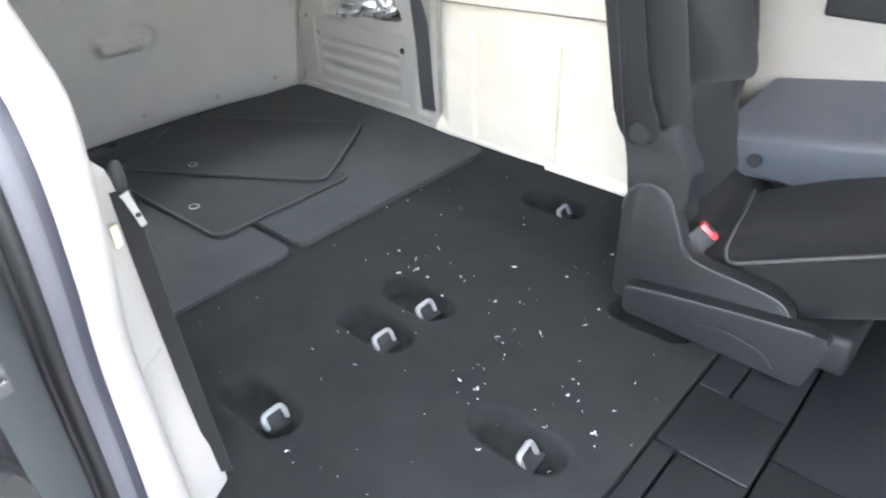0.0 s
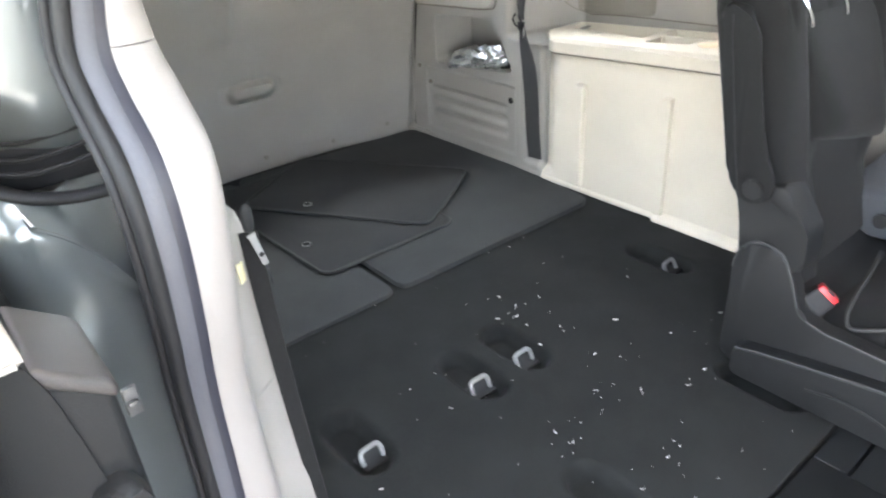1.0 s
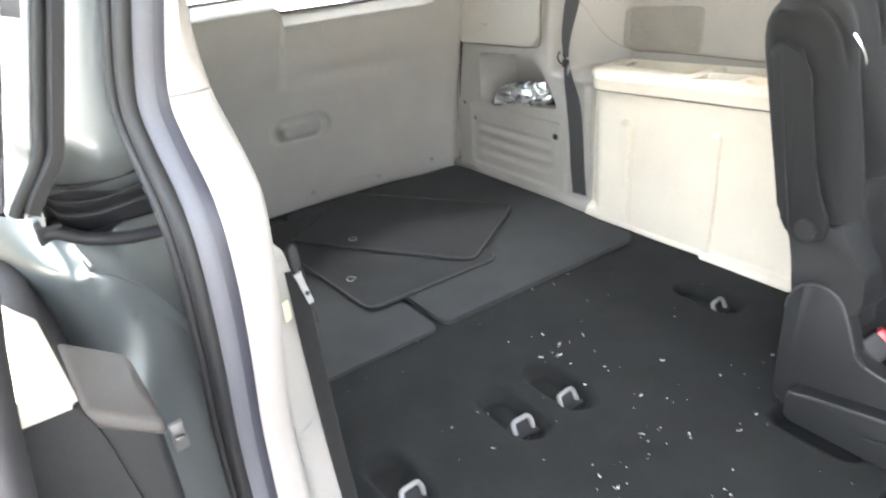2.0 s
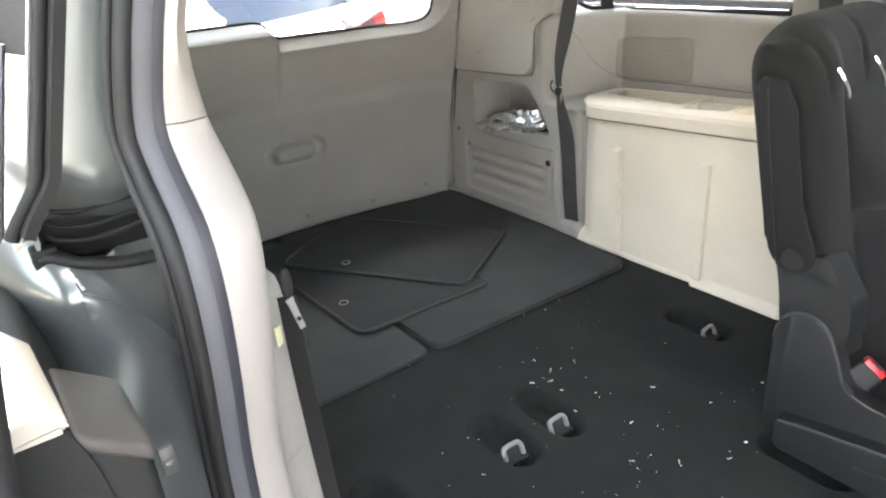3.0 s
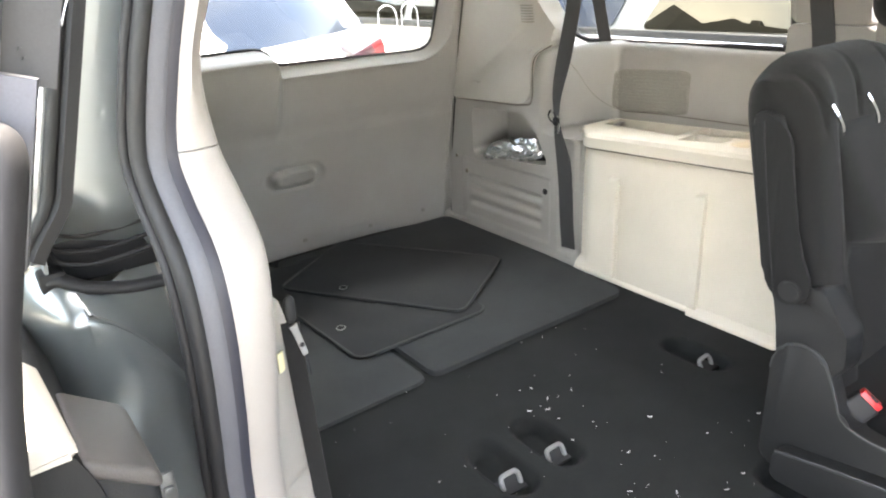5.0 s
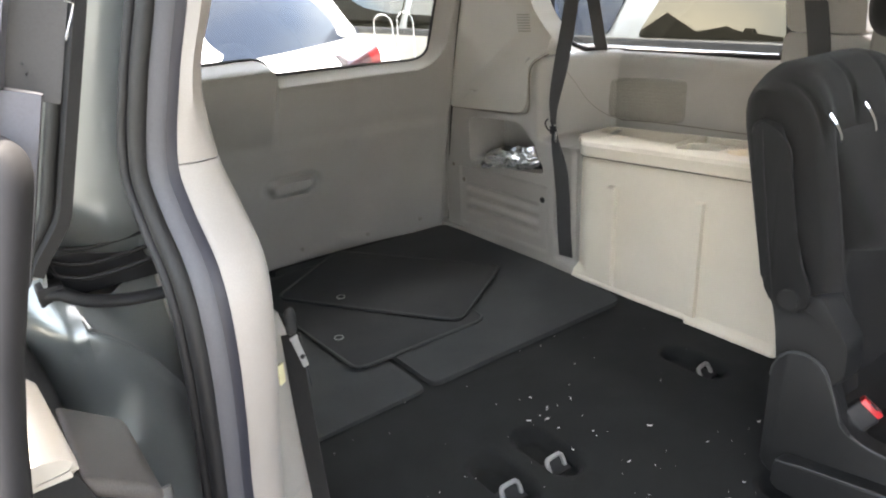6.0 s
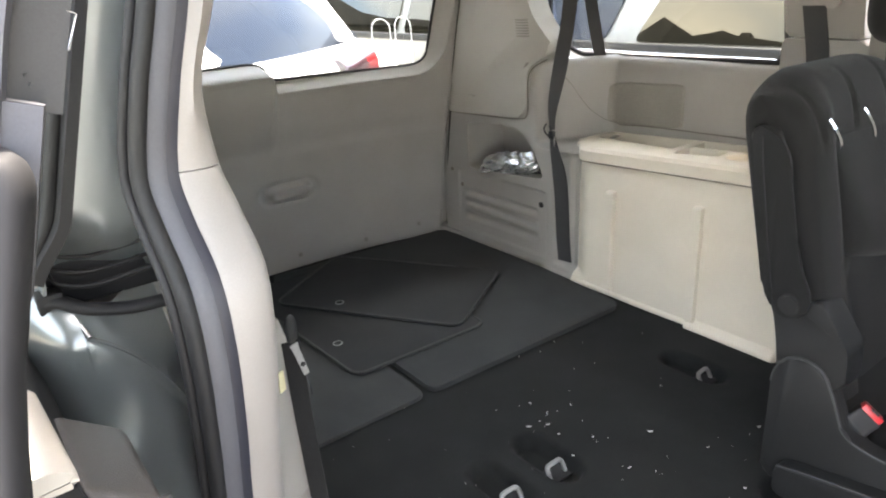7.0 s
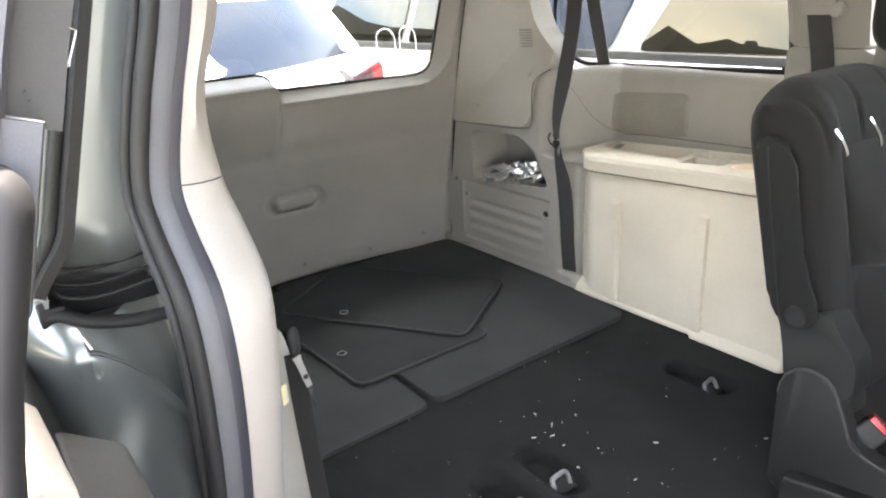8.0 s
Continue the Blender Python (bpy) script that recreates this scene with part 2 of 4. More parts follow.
    return t * t * (3 - 2 * t)


def ring_panel(outer, inner, n_rad, f, power=1.0):
    """A panel with an opening: two outlines with as many points each, joined by rings; f maps flat to place."""
    bm = bmesh.new()
    rows = []
    for k in range(n_rad + 1):
        t = (k / n_rad) ** power
        rows.append([bm.verts.new(f(a[0] * t + b[0] * (1 - t), a[1] * t + b[1] * (1 - t))) for a, b in zip(outer, inner)])
    n = len(outer)
    for k in range(n_rad):
        for i in range(n):
            bm.faces.new((rows[k][i], rows[k][(i + 1) % n], rows[k + 1][(i + 1) % n], rows[k + 1][i]))
    return bm


def around(poly, n, center):
    """n points of a closed outline at even angles about a centre."""
    pts = [Vector(p) for p in poly]
    c = Vector(center)
    out = []
    for i in range(n):
        a = 2 * math.pi * i / n
        d = Vector((math.cos(a), math.sin(a)))
        best = None
        for j in range(len(pts)):
            p, q = pts[j] - c, pts[(j + 1) % len(pts)] - c
            e = q - p
            den = d.x * e.y - d.y * e.x
            if abs(den) < 1e-9:
                continue
            r = (p.x * e.y - p.y * e.x) / den
            s = (p.x * d.y - p.y * d.x) / den
            if r > 0 and -1e-6 <= s <= 1 + 1e-6:
                best = r if best is None else max(best, r)
        out.append(tuple(c + d * best))
    return out


# ---- ground and shell ----
GROUND = -0.48
ground = finish("ground", sheet(steps(-400, 400, 40), steps(-400, 400, 40), lambda x, y: (x, y, GROUND)), ASPHALT)
tagged(ground, "pale concrete parking ground under the vehicles", "ground", kind="structure")

# carpeted floor with a recess round each seat striker
RECESSES = [(1.345, 0.437), (1.345, -0.125), (1.345, -0.262), (1.345, -0.562), (1.765, -0.308), (1.79, 0.150)]


def floor_z(x, y):
    z = 0.0015 * noise.noise((x * 5, y * 5, 0)) + 0.0006 * noise.noise((x * 21, y * 21, 3))
    for cx, cy in RECESSES:
        dx = max(abs(x - cx - 0.004) - 0.052, 0)
        d = math.hypot(dx, y - cy)
        z -= 0.034 * sm((0.048 - d) / 0.022)
    # the carpet turns up at the trim
    z += 0.006 * sm((y - 0.60) / 0.02)
    return z


floor = finish("floor", sheet(steps(-0.12, 1.945, 258), steps(-0.72, 0.63, 170), lambda x, y: (x, y, floor_z(x, y)), 0.05), CARPET, smooth=60)
tagged(floor, "black carpeted van floor with recessed seat strikers", "floor", kind="structure")
part("subfloor", box((-0.02, -0.95, -0.16), (3.3, 0.9, -0.075), 0.01), RUBBER, floor, "dark underbody below the carpet")

# load floor boards behind the step, dark grooves between them
for poly in ([(-0.03, -0.168), (0.978, -0.168), (0.993, 0.548), (0.972, 0.578), (0.62, 0.606), (0.02, 0.606)], [(0.02, -0.70), (0.978, -0.70), (0.978, -0.19), (-0.03, -0.19)]):
    part("load_floor_board", prism(fillet(poly, 0.03, 5), "z", -0.004, 0.011 + (0.005 if poly[0][1] > -0.5 else 0), 0.005, 3), BOARD, floor, "dark grey carpeted board over the rear well")

# storage bin lids in front of the step
BIN = [((1.953, -0.145), (2.118, 0.030), -0.001), ((1.953, -0.72), (1.992, -0.150), -0.002), ((1.998, -0.72), (2.118, -0.150), -0.004),
       ((1.953, 0.034), (2.012, 0.62), -0.002), ((2.017, 0.034), (2.118, 0.62), -0.005), ((2.124, -0.72), (2.62, -0.060), -0.008), ((2.124, -0.055), (2.62, 0.62), -0.012)]
for (x0, y0), (x1, y1), top in BIN:
    part("bin_lid", box((x0, y0, top - 0.03), (x1, y1, top), 0.0025, 2), MID_PLASTIC, floor, "dark grey plastic storage bin lid")
# pale tubes paint the highlight along two lid edges
for x0, x1, y in ((2.000, 2.117, -0.1475), (1.955, 2.000, 0.0322)):
    part("lid_highlight", tube([(x0, y, -0.0015), (x1, y, -0.0015)], 0.0011, 6), PIPING, floor, "thin pale highlight line painted along the lid edge")
part("front_carpet", box((2.63, -0.72, -0.06), (3.3, 0.62, -0.02), 0.01), CARPET, floor)

# roof and headliner
ceiling = finish("ceiling", sheet(steps(0.16, 3.3, 24), steps(-0.86, 0.80, 24),
                 lambda x, y: (x, y, 1.27 - 0.10 * abs((y + 0.03) / 0.83) ** 4 - 0.03 * (max(0.4 - x, 0) / 0.65) ** 2), 0.05), HEADLINER)
tagged(ceiling, "pale grey fabric headliner under the van roof", "ceiling", kind="structure")

# plain front bulkhead with a windscreen opening, to close the shell
front = thing("wall_front", "plain grey bulkhead closing the front of the cabin", "wall", kind="structure")
part("bulkhead", box((3.28, -0.9, -0.1), (3.34, 0.85, 0.78), 0.01), HEADLINER, front)
part("screen_header", box((3.28, -0.9, 1.1), (3.34, 0.85, 1.25), 0.01), HEADLINER, front)

# ---- far side of the cabin ----
def smooth_path2(pts):
    return [(p.x, p.z) for p in smooth_path([(a, 0, b) for a, b in pts], 6)]



far = thing("wall_far", "beige moulded quarter trim with ledge, niche and speaker grille", "wall", kind="structure")
NICHE = fillet([(0.19, 0.497), (0.475, 0.512), (0.545, 0.445), (0.604, 0.342), (0.19, 0.312)], 0.03, 6)


def rear_panel_at(x, z):
    y = 0.622 + 0.030 * sm((0.035 - x) / 0.05) - 0.006 * sm((0.018 - z) / 0.01)
    inset = sm((x - 0.115) / 0.012) * sm((0.615 - x) / 0.012) * sm((z - 0.045) / 0.012) * sm((0.300 - z) / 0.012)
    y += 0.007 * inset
    groove = sm((x - 0.14) / 0.03) * sm((0.575 - x) / 0.03) * sm((z - 0.075) / 0.01) * sm((0.225 - z) / 0.01)
    y += 0.012 * groove * (0.5 + 0.5 * math.sin(z * 2 * math.pi / 0.05))
    y += 0.238 * sm((x - 0.555) / 0.16) * sm((z - 0.452) / 0.028)
    # the belt runs in a shallow channel, beside a soft valley
    y += 0.030 * sm((x - 0.705) / 0.04) * sm((0.47 - z) / 0.03) * sm((z - 0.02) / 0.03)
    y += 0.016 * sm((x - 0.645) / 0.012) * sm((0.735 - x) / 0.012) * sm((0.46 - z) / 0.03) * sm((z - 0.035) / 0.015)
    return (x, y, z)


N = 420
outer = around([(0.0, 0.0), (0.745, 0.0), (0.745, 0.602), (0.0, 0.602)], N, (0.38, 0.415))
inner = around(NICHE, N, (0.38, 0.415))
# panel and niche take the shade-darkened copy of the beige
part("rear_panel", ring_panel(outer, inner, 56, rear_panel_at), BEIGE_GREY_SHADED, far, "beige panel with ribbed hatch, coloured darker for shade", smooth=60)
bm = bmesh.new()
rings = [[bm.verts.new((0.38 + (x - 0.38) * s, y, 0.415 + (z - 0.415) * s)) for x, z in inner]
         for s, y in ((1.0, 0.622), (0.985, 0.634), (0.97, 0.80))]
for a, b in zip(rings, rings[1:]):
    for i in range(N):
        bm.faces.new((a[i], a[(i + 1) % N], b[(i + 1) % N], b[i]))
bm.faces.new(rings[-1])
part("niche", bm, BEIGE_GREY_SHADED, far, "open storage niche")
for x, z, r, mat in ((0.583, 0.243, 0.011, DARK), (0.138, 0.234, 0.009, SEAM), (0.084, 0.290, 0.008, SEAM)):
    part("fastener", disc((x, rear_panel_at(x, z)[1] - 0.001, z), (0, -1, 0), r, 0.006), mat, far, "small round trim fastener")


def wheelhouse_at(x, z):
    y = 0.622 - 0.012 * sm((x - 1.195) / 0.012) * sm((0.03 - z) / 0.015) - 0.007 * sm((0.018 - z) / 0.01)
    for c in (0.905, 1.213):
        y -= 0.016 * sm((0.0135 - abs(x - c)) / 0.0024) * sm((0.362 + (x - 0.9) * 0.05 - z) / 0.006) * sm((z - 0.022) / 0.006)
    y += 0.006 * sm((z - 0.36) / 0.07) + 0.004 * noise.noise((x * 2, z * 2, 7))
    y += 0.05 * sm((x - 1.47) / 0.04)
    y += 0.034 * (1 - sm((x - 0.735) / 0.085)) ** 1.5 * sm((z - 0.02) / 0.03)
    return (x, y, z)


part("wheelhouse_panel", sheet(steps(0.742, 1.53, 420), steps(0.0, 0.475, 130), wheelhouse_at, 0.004), BEIGE, far, "beige moulded panel with two raised ribs", smooth=60)


def ledge_z(x):
    return 0.487 + (x - 0.75) * 0.047


def ledge_at(x, y):
    z = ledge_z(x)
    lip = 0.604
    z -= 0.012 * sm((lip + 0.014 - y) / 0.014) ** 2
    pocket = 0.0
    front = 0.767 - 0.147 * (x - 0.70)
    for x0, x1, y0, y1, deep in ((0.722, 1.04, front, 0.853, 0.05), (1.078, 1.205, 0.672 + 0.16 * (x - 1.078), 0.757, 0.05), (1.066, 1.34, 0.772, 0.853, 0.05)):
        pocket = max(pocket, deep * sm((x - x0) / 0.007) * sm((x1 - x) / 0.007) * sm((y - y0) / 0.007) * sm((y1 - y) / 0.007))
    pocket = max(pocket, 0.055 * sm((0.041 - math.hypot(x - 1.268, y - 0.716)) / 0.006))
    return (x, y, z - pocket)


def ledge_uv(x, v):
    front = 0.604 + 0.09 * (1 - sm((x - 0.69) / 0.14)) ** 2
    return ledge_at(x, front + (0.875 - front) * v)


part("ledge", sheet(steps(0.69, 1.5, 230), steps(0, 1, 84), ledge_uv), BEIGE, far, "beige ledge with coin trays and cup holder", smooth=50)
edge = [(x, 0.604 + 0.09 * (1 - sm((x - 0.69) / 0.14)) ** 2, ledge_z(x) - 0.026) for x in steps(0.69, 1.5, 60)]
part("ledge_lip", sweep(edge, [(-0.001, -0.016), (0.003, -0.019), (0.012, -0.019), (0.014, 0.019), (0.003, 0.019), (-0.001, 0.015)], lambda i, t: t.cross(Vector((0, 0, 1))) * -1), BEIGE, far)
# dark tube paints the shadow line under the ledge lip
edge2 = [(x, y + 0.005, z - 0.0205) for x, y, z in edge]
part("ledge_shadow_line", tube(edge2, 0.0026, 6), SEAM, far)

profile = smooth_path([(0, 0.862, 0.47), (0, 0.859, 0.60), (0, 0.861, 0.675), (0, 0.864, 0.704), (0, 0.873, 0.724), (0, 0.893, 0.735), (0, 0.95, 0.741)], 5)
# same plastic as the ledge, its colour lowered to stand for shade
part("upper_panel", sheet(steps(0.735, 1.33, 30), list(range(len(profile))), lambda x, j: (x, profile[j].y, profile[j].z + 0.0015 * math.sin(x * 9))), BEIGE_GREY_SHADED, far, "beige upper side panel below the window")
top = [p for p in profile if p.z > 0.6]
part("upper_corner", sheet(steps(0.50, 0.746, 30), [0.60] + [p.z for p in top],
     lambda x, z: (x, rear_panel_at(x, 0.6)[1] + next((p.y for p in top if abs(p.z - z) < 1e-6), 0.861) - 0.861, z)), BEIGE_GREY_SHADED, far, "beige shoulder beside the rear pillar", smooth=60)
seam = smooth_path([(0.735, 0.855, 0.513), (0.9, 0.858, 0.522), (1.3, 0.858, 0.528)], 6)
part("ledge_seam", tube(seam, 0.0018, 6), SEAM, far)


def wall_y(x):
    """Face of the shoulder and upper panel behind the grille."""
    return min(rear_panel_at(x, 0.6)[1], 0.8605)


def grille_at(u, v, proud=0.0055):
    s = max(abs(u), abs(v)) / max((abs(u) ** 9 + abs(v) ** 9) ** (1 / 9), 1e-6)
    x = 0.835 + 0.146 * u * s
    return (x, wall_y(x) - proud * sm((1 - max(abs(u), abs(v))) / 0.06), 0.590 + 0.070 * v * s + 0.05 * (x - 0.82))


part("speaker_grille", sheet(steps(-1, 1, 44), steps(-1, 1, 30), grille_at), GRILLE, far, "rounded perforated speaker grille", smooth=60)
bm = bmesh.new()
for i in range(26):
    for j in range(11):
        x, y, z = grille_at(-0.93 + 1.86 * (i + 0.5 * (j % 2)) / 26, -0.88 + 0.16 * j + 0.08)
        bmesh.ops.create_cube(bm, size=1, matrix=Matrix.Translation((x, y, z)) @ Matrix.Diagonal((0.007, 0.003, 0.005, 1)))
pts = [(x, rear_panel_at(x, 0.6)[1] - 0.0005, z) for x, z in smooth_path2(((0.600, 0.735), (0.628, 0.66), (0.655, 0.575), (0.690, 0.525), (0.740, 0.513)))]
part("shoulder_crease", tube(pts, 0.0009, 6), SEAM, far)
ob = part("perforation", bm, GRILLE, far, "fine grille relief")
ob["kind"] = "stuff"

# rear pillar trim above the niche, with its seam and vent
PILLAR_EDGE = [(0.09, 0.527), (0.48, 0.545), (0.522, 0.57), (0.54, 0.70), (0.562, 0.735), (0.602, 0.775), (0.582, 0.83), (0.562, 0.90), (0.54, 1.22), (0.36, 1.22), (0.205, 0.86), (0.145, 0.71), (0.092, 0.55)]
bm = prism(fillet(PILLAR_EDGE, 0.03, 5), "y", 0.612, 0.70, 0.008, 3)
for v in bm.verts:
    v.co.y += -0.12 * max(v.co.z - 0.62, 0) + 0.10 * sm((v.co.x - 0.535) / 0.09) * sm((v.co.z - 0.70) / 0.04)
# pillar trim carries its shade in a darker beige
part("rear_pillar_trim", bm, BEIGE_HALF_SHADED, far, "beige rear pillar trim, coloured darker for shade", smooth=50)
part("pillar_seam", tube(smooth_path([(0.09, 0.622, 0.524), (0.3, 0.617, 0.532), (0.48, 0.617, 0.541), (0.527, 0.618, 0.568), (0.545, 0.61, 0.70), (0.60, 0.64, 0.748)], 8), 0.0022, 6), SEAM, far)
for i in range(7):
    z = 0.822 + i * 0.0085
    part("vent_slat", sheet(steps(0.515, 0.562, 8), [z, z + 0.004], lambda x, h: (x, 0.6105 - 0.12 * (h - 0.62) + 0.10 * sm((x - 0.545) / 0.09), h), 0.003), GRILLE, far)
part("corner_seal", tube(smooth_path([(0.004, 0.640, 0.012), (0.020, 0.634, 0.10), (0.050, 0.626, 0.30), (0.090, 0.621, 0.53), (0.142, 0.607, 0.71), (0.200, 0.588, 0.86), (0.33, 0.55, 1.15)], 8), 0.0042, 8), DARK, far, "dark seam beside the liftgate")
part("corner_post", box((-0.26, 0.70, -0.05), (-0.012, 0.93, 0.62), 0.01), BEIGE_GREY_SHADED, far)
part("corner_post", box((0.0, 0.70, 0.55), (0.30, 0.86, 1.26), 0.01), BEIGE_GREY_SHADED, far)
part("corner_foot", prism(fillet([(0.0, 0.60), (0.11, 0.605), (0.16, 0.625), (0.16, 0.66), (-0.02, 0.68), (-0.03, 0.63)], 0.02, 4), "z", 0.0, 0.028, 0.009, 3), BEIGE_GREY_SHADED, far)

# window frame, header, pillar and far door
gasket = [(x, y, z - (0.039 if z < 0.8 else 0.01)) for x, y, z in [(0.38, 0.885, 0.85), (0.40, 0.895, 0.80), (0.50, 0.905, 0.777), (0.62, 0.908, 0.774), (1.20, 0.908, 0.780), (1.240, 0.905, 0.788), (1.258, 0.90, 0.82), (1.245, 0.83, 1.08), (1.18, 0.81, 1.12), (0.55, 0.80, 1.10), (0.44, 0.83, 1.0)]]
part("window_gasket", tube(smooth_path(gasket + [gasket[0]], 5)[:-1], 0.008, 8, closed_path=True), EDGE, far, "black rubber gasket round the quarter window")
win = tagged(new("window_1"), "fixed rear quarter window of clear glass", "window", kind="structure")
pane = part("pane", sheet(steps(0.41, 1.255, 6), steps(0.75, 1.13, 6), lambda x, z: (x, 0.912 - 0.28 * (z - 0.77), z), 0.004), PANE, win)
part("roof_header", box((0.12, 0.70, 1.12), (3.3, 0.86, 1.26), 0.02), BEIGE_GREY_SHADED, far)
part("pillar_cover", prism(fillet([(1.296, 0.50), (1.58, 0.50), (1.55, 0.765), (1.500, 0.817), (1.296, 0.820)], 0.012), "y", 0.80, 0.95, 0.008, 3), BEIGE_GREY_SHADED, far, "beige lower pillar cover")
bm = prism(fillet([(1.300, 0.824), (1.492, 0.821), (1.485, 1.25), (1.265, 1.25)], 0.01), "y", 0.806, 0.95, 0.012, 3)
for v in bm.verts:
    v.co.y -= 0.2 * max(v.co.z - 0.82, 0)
part("pillar_cover", bm, BEIGE_GREY_SHADED, far, "beige upper pillar cover")
part("outer_skin", box((-0.25, 0.93, -0.30), (3.3, 0.96, 0.715), 0.01), PAINT, far)
door_far = thing("door_1", "closed far sliding door with beige trim and black vinyl armrest", "door", kind="structure")
part("door_panel", box((1.51, 0.785, 0.0), (2.75, 0.84, 0.85), 0.012, 3), DOOR_TRIM, door_far, "beige door trim panel")
bm = prism(fillet([(0.585, 0.166), (0.566, 0.262), (0.580, 0.276), (0.79, 0.360), (0.79, 0.13)], 0.012, 5), "x", 1.706, 2.7, 0.008, 3)
for v in bm.verts:
    v.co.z += (0.16 if v.co.z > 0.22 else 0.07) * (v.co.x - 1.7)
    v.co.x += 0.04 * (0.26 - v.co.z) + 0.25 * (v.co.y - 0.58) * (1 if v.co.x < 2 else 0)
part("armrest", bm, VINYL, door_far, "black vinyl armrest")
part("knob", disc((1.806, 0.57, 0.225), (0, -1, 0.1), 0.017, 0.012), RUBBER, door_far, "small black round plug")
part("window_switch_trim", box((1.82, 0.76, 0.522), (2.7, 0.79, 0.61), 0.01, 3), GREY_PLASTIC, door_far)
part("window_frame", box((1.51, 0.72, 1.10), (2.75, 0.82, 1.26), 0.01), BEIGE_GREY_SHADED, door_far)
part("pane", box((1.52, 0.80, 0.85), (2.75, 0.804, 1.12), 0), PANE, door_far)
part("front_panel", box((2.76, 0.78, -0.02), (3.3, 0.84, 0.80), 0.01), BEIGE_GREY_SHADED, door_far)

# ---- liftgate ----
gate = thing("liftgate", "closed liftgate with grey-beige trim, pull cup and rear window", "liftgate", kind="structure")
WIN = fillet([(-0.76, 0.785), (-0.150, 0.785), (-0.108, 0.770), (-0.072, 0.724), (0.525, 0.716), (0.520, 1.14), (-0.76, 1.14)], 0.085, 9)


def bow(y):
    """The gate is bowed outwards in plan."""
    return -0.085 * max(1 - ((y + 0.08) / 0.70) ** 2, -0.3)


def gate_plane(y, z):
    """The gate leans forward as it rises and is bowed in plan."""
    return 0.09 * z + 0.17 * z * z + bow(y)


def window_gap(y, z):
    """Distance outside the window's outline."""
    dx = max(-0.76 + 0.085 - y, y - 0.440, 0)
    low = 0.803 + 0.066 * sm((-0.075 - y) / 0.060)
    dz = max(low - z, z - 1.055, 0)
    return math.hypot(dx, dz) - 0.085


def gate_at(y, z):
    x = gate_plane(y, z) + 0.006 * sm((0.50 - z) / 0.05)
    d = max(window_gap(y, z), 0)
    # a sloping sill runs round the glass, with a softened brow
    x -= 0.060 * max(1 - d / 0.032, 0) - 0.004 * math.exp(-((d - 0.034) / 0.010) ** 2)
    # cover over the wiper motor, fading into the panel below
    x += 0.055 * sm((-0.075 - y) / 0.045) * sm((y + 0.50) / 0.035) * sm((z - 0.44) / 0.26) * sm((d + 0.001) / 0.026)
    # pull cup: a rounded grip in a shallow pocket
    dy = max(abs(y + 0.045) - 0.056, 0)
    x += 0.030 * sm((0.038 - math.hypot(dy, (z - 0.322) * (1.25 if z > 0.322 else 0.85))) / 0.020)
    x -= 0.007 * sm((0.056 - math.hypot(max(abs(y + 0.045) - 0.068, 0), (z - 0.318) * 1.15)) / 0.012)
    # moulded tabs along the foot and a soft waist line
    x += 0.005 * sm((0.010 - abs(z - 0.064)) / 0.006) * sm((0.060 - abs(y - 0.200)) / 0.01)
    x += 0.004 * sm((z - 0.50) / 0.05)
    x += 0.0015 * noise.noise((y * 2.3, z * 2.3, 11))
    x -= 0.040 * sm((y - 0.592 + 0.12 * max(z - 0.62, 0)) / 0.045) ** 2
    return (x, y, z)


outer = around([(-0.84, -0.02), (0.668, -0.02), (0.668, 0.6), (0.64, 1.22), (-0.84, 1.22)], 520, (-0.06, 0.92))
inner = around(WIN, 520, (-0.06, 0.92))
# grey-beige trim, its colour lowered further for the shade on the gate
part("trim_panel", ring_panel(outer, inner, 110, gate_at, 1.6), BEIGE_GREY_SHADED, gate, "grey-beige moulded trim panel", smooth=60)
rim = [Vector(gate_at(y, z)) + Vector((-0.004, 0, 0)) for y, z in inner]
part("window_seal", tube(rim, 0.006, 6, closed_path=True), RUBBER, gate)
part("outer_skin", box((-0.32, -0.92, -0.25), (-0.26, 0.88, 0.58), 0.02), PAINT, gate)
part("pane", sheet(steps(-0.79, 0.58, 16), steps(0.68, 1.18, 12), lambda y, z: (gate_plane(y, z) - 0.064, y, z), 0.004), PANE, gate)


for y, z in ((0.265, 0.040), (0.503, 0.058), (-0.02, 0.05)):
    part("screw", disc((gate_at(y, z)[0] + 0.001, y, z), (1, 0, 0), 0.009, 0.006), GRILLE, gate, "round trim clip")

# ---- near side of the cabin ----
near = thing("wall_near", "near rear pillar with beige trim, rubber weatherstrip and painted jamb", "wall", kind="structure")
ZS = [-0.05, 0.12, 0.25, 0.415, 0.554, 0.662, 0.735, 0.785, 0.834, 0.924, 1.0, 1.26]
XF = [1.535, 1.535, 1.537, 1.543, 1.576, 1.592, 1.580, 1.530, 1.506, 1.512, 1.514, 1.50]
YL = [-0.845, -0.845, -0.842, -0.84, -0.84, -0.84, -0.84, -0.84, -0.84, -0.823, -0.801, -0.73]
YR = [-0.785, -0.785, -0.788, -0.792, -0.791, -0.787, -0.782, -0.781, -0.788, -0.793, -0.768, -0.69]


def curve(z, table):
    """Smooth reading of a table over the heights ZS."""
    i = max(j for j in range(len(ZS) - 1) if z >= ZS[j] - 1e-9)
    a, b = max(i - 1, 0), min(i + 2, len(ZS) - 1)
    t = (z - ZS[i]) / (ZS[i + 1] - ZS[i])
    h = ZS[i + 1] - ZS[i]
    m0 = (table[i + 1] - table[a]) / (ZS[i + 1] - ZS[a]) * h
    m1 = (table[b] - table[i]) / (ZS[b] - ZS[i]) * h
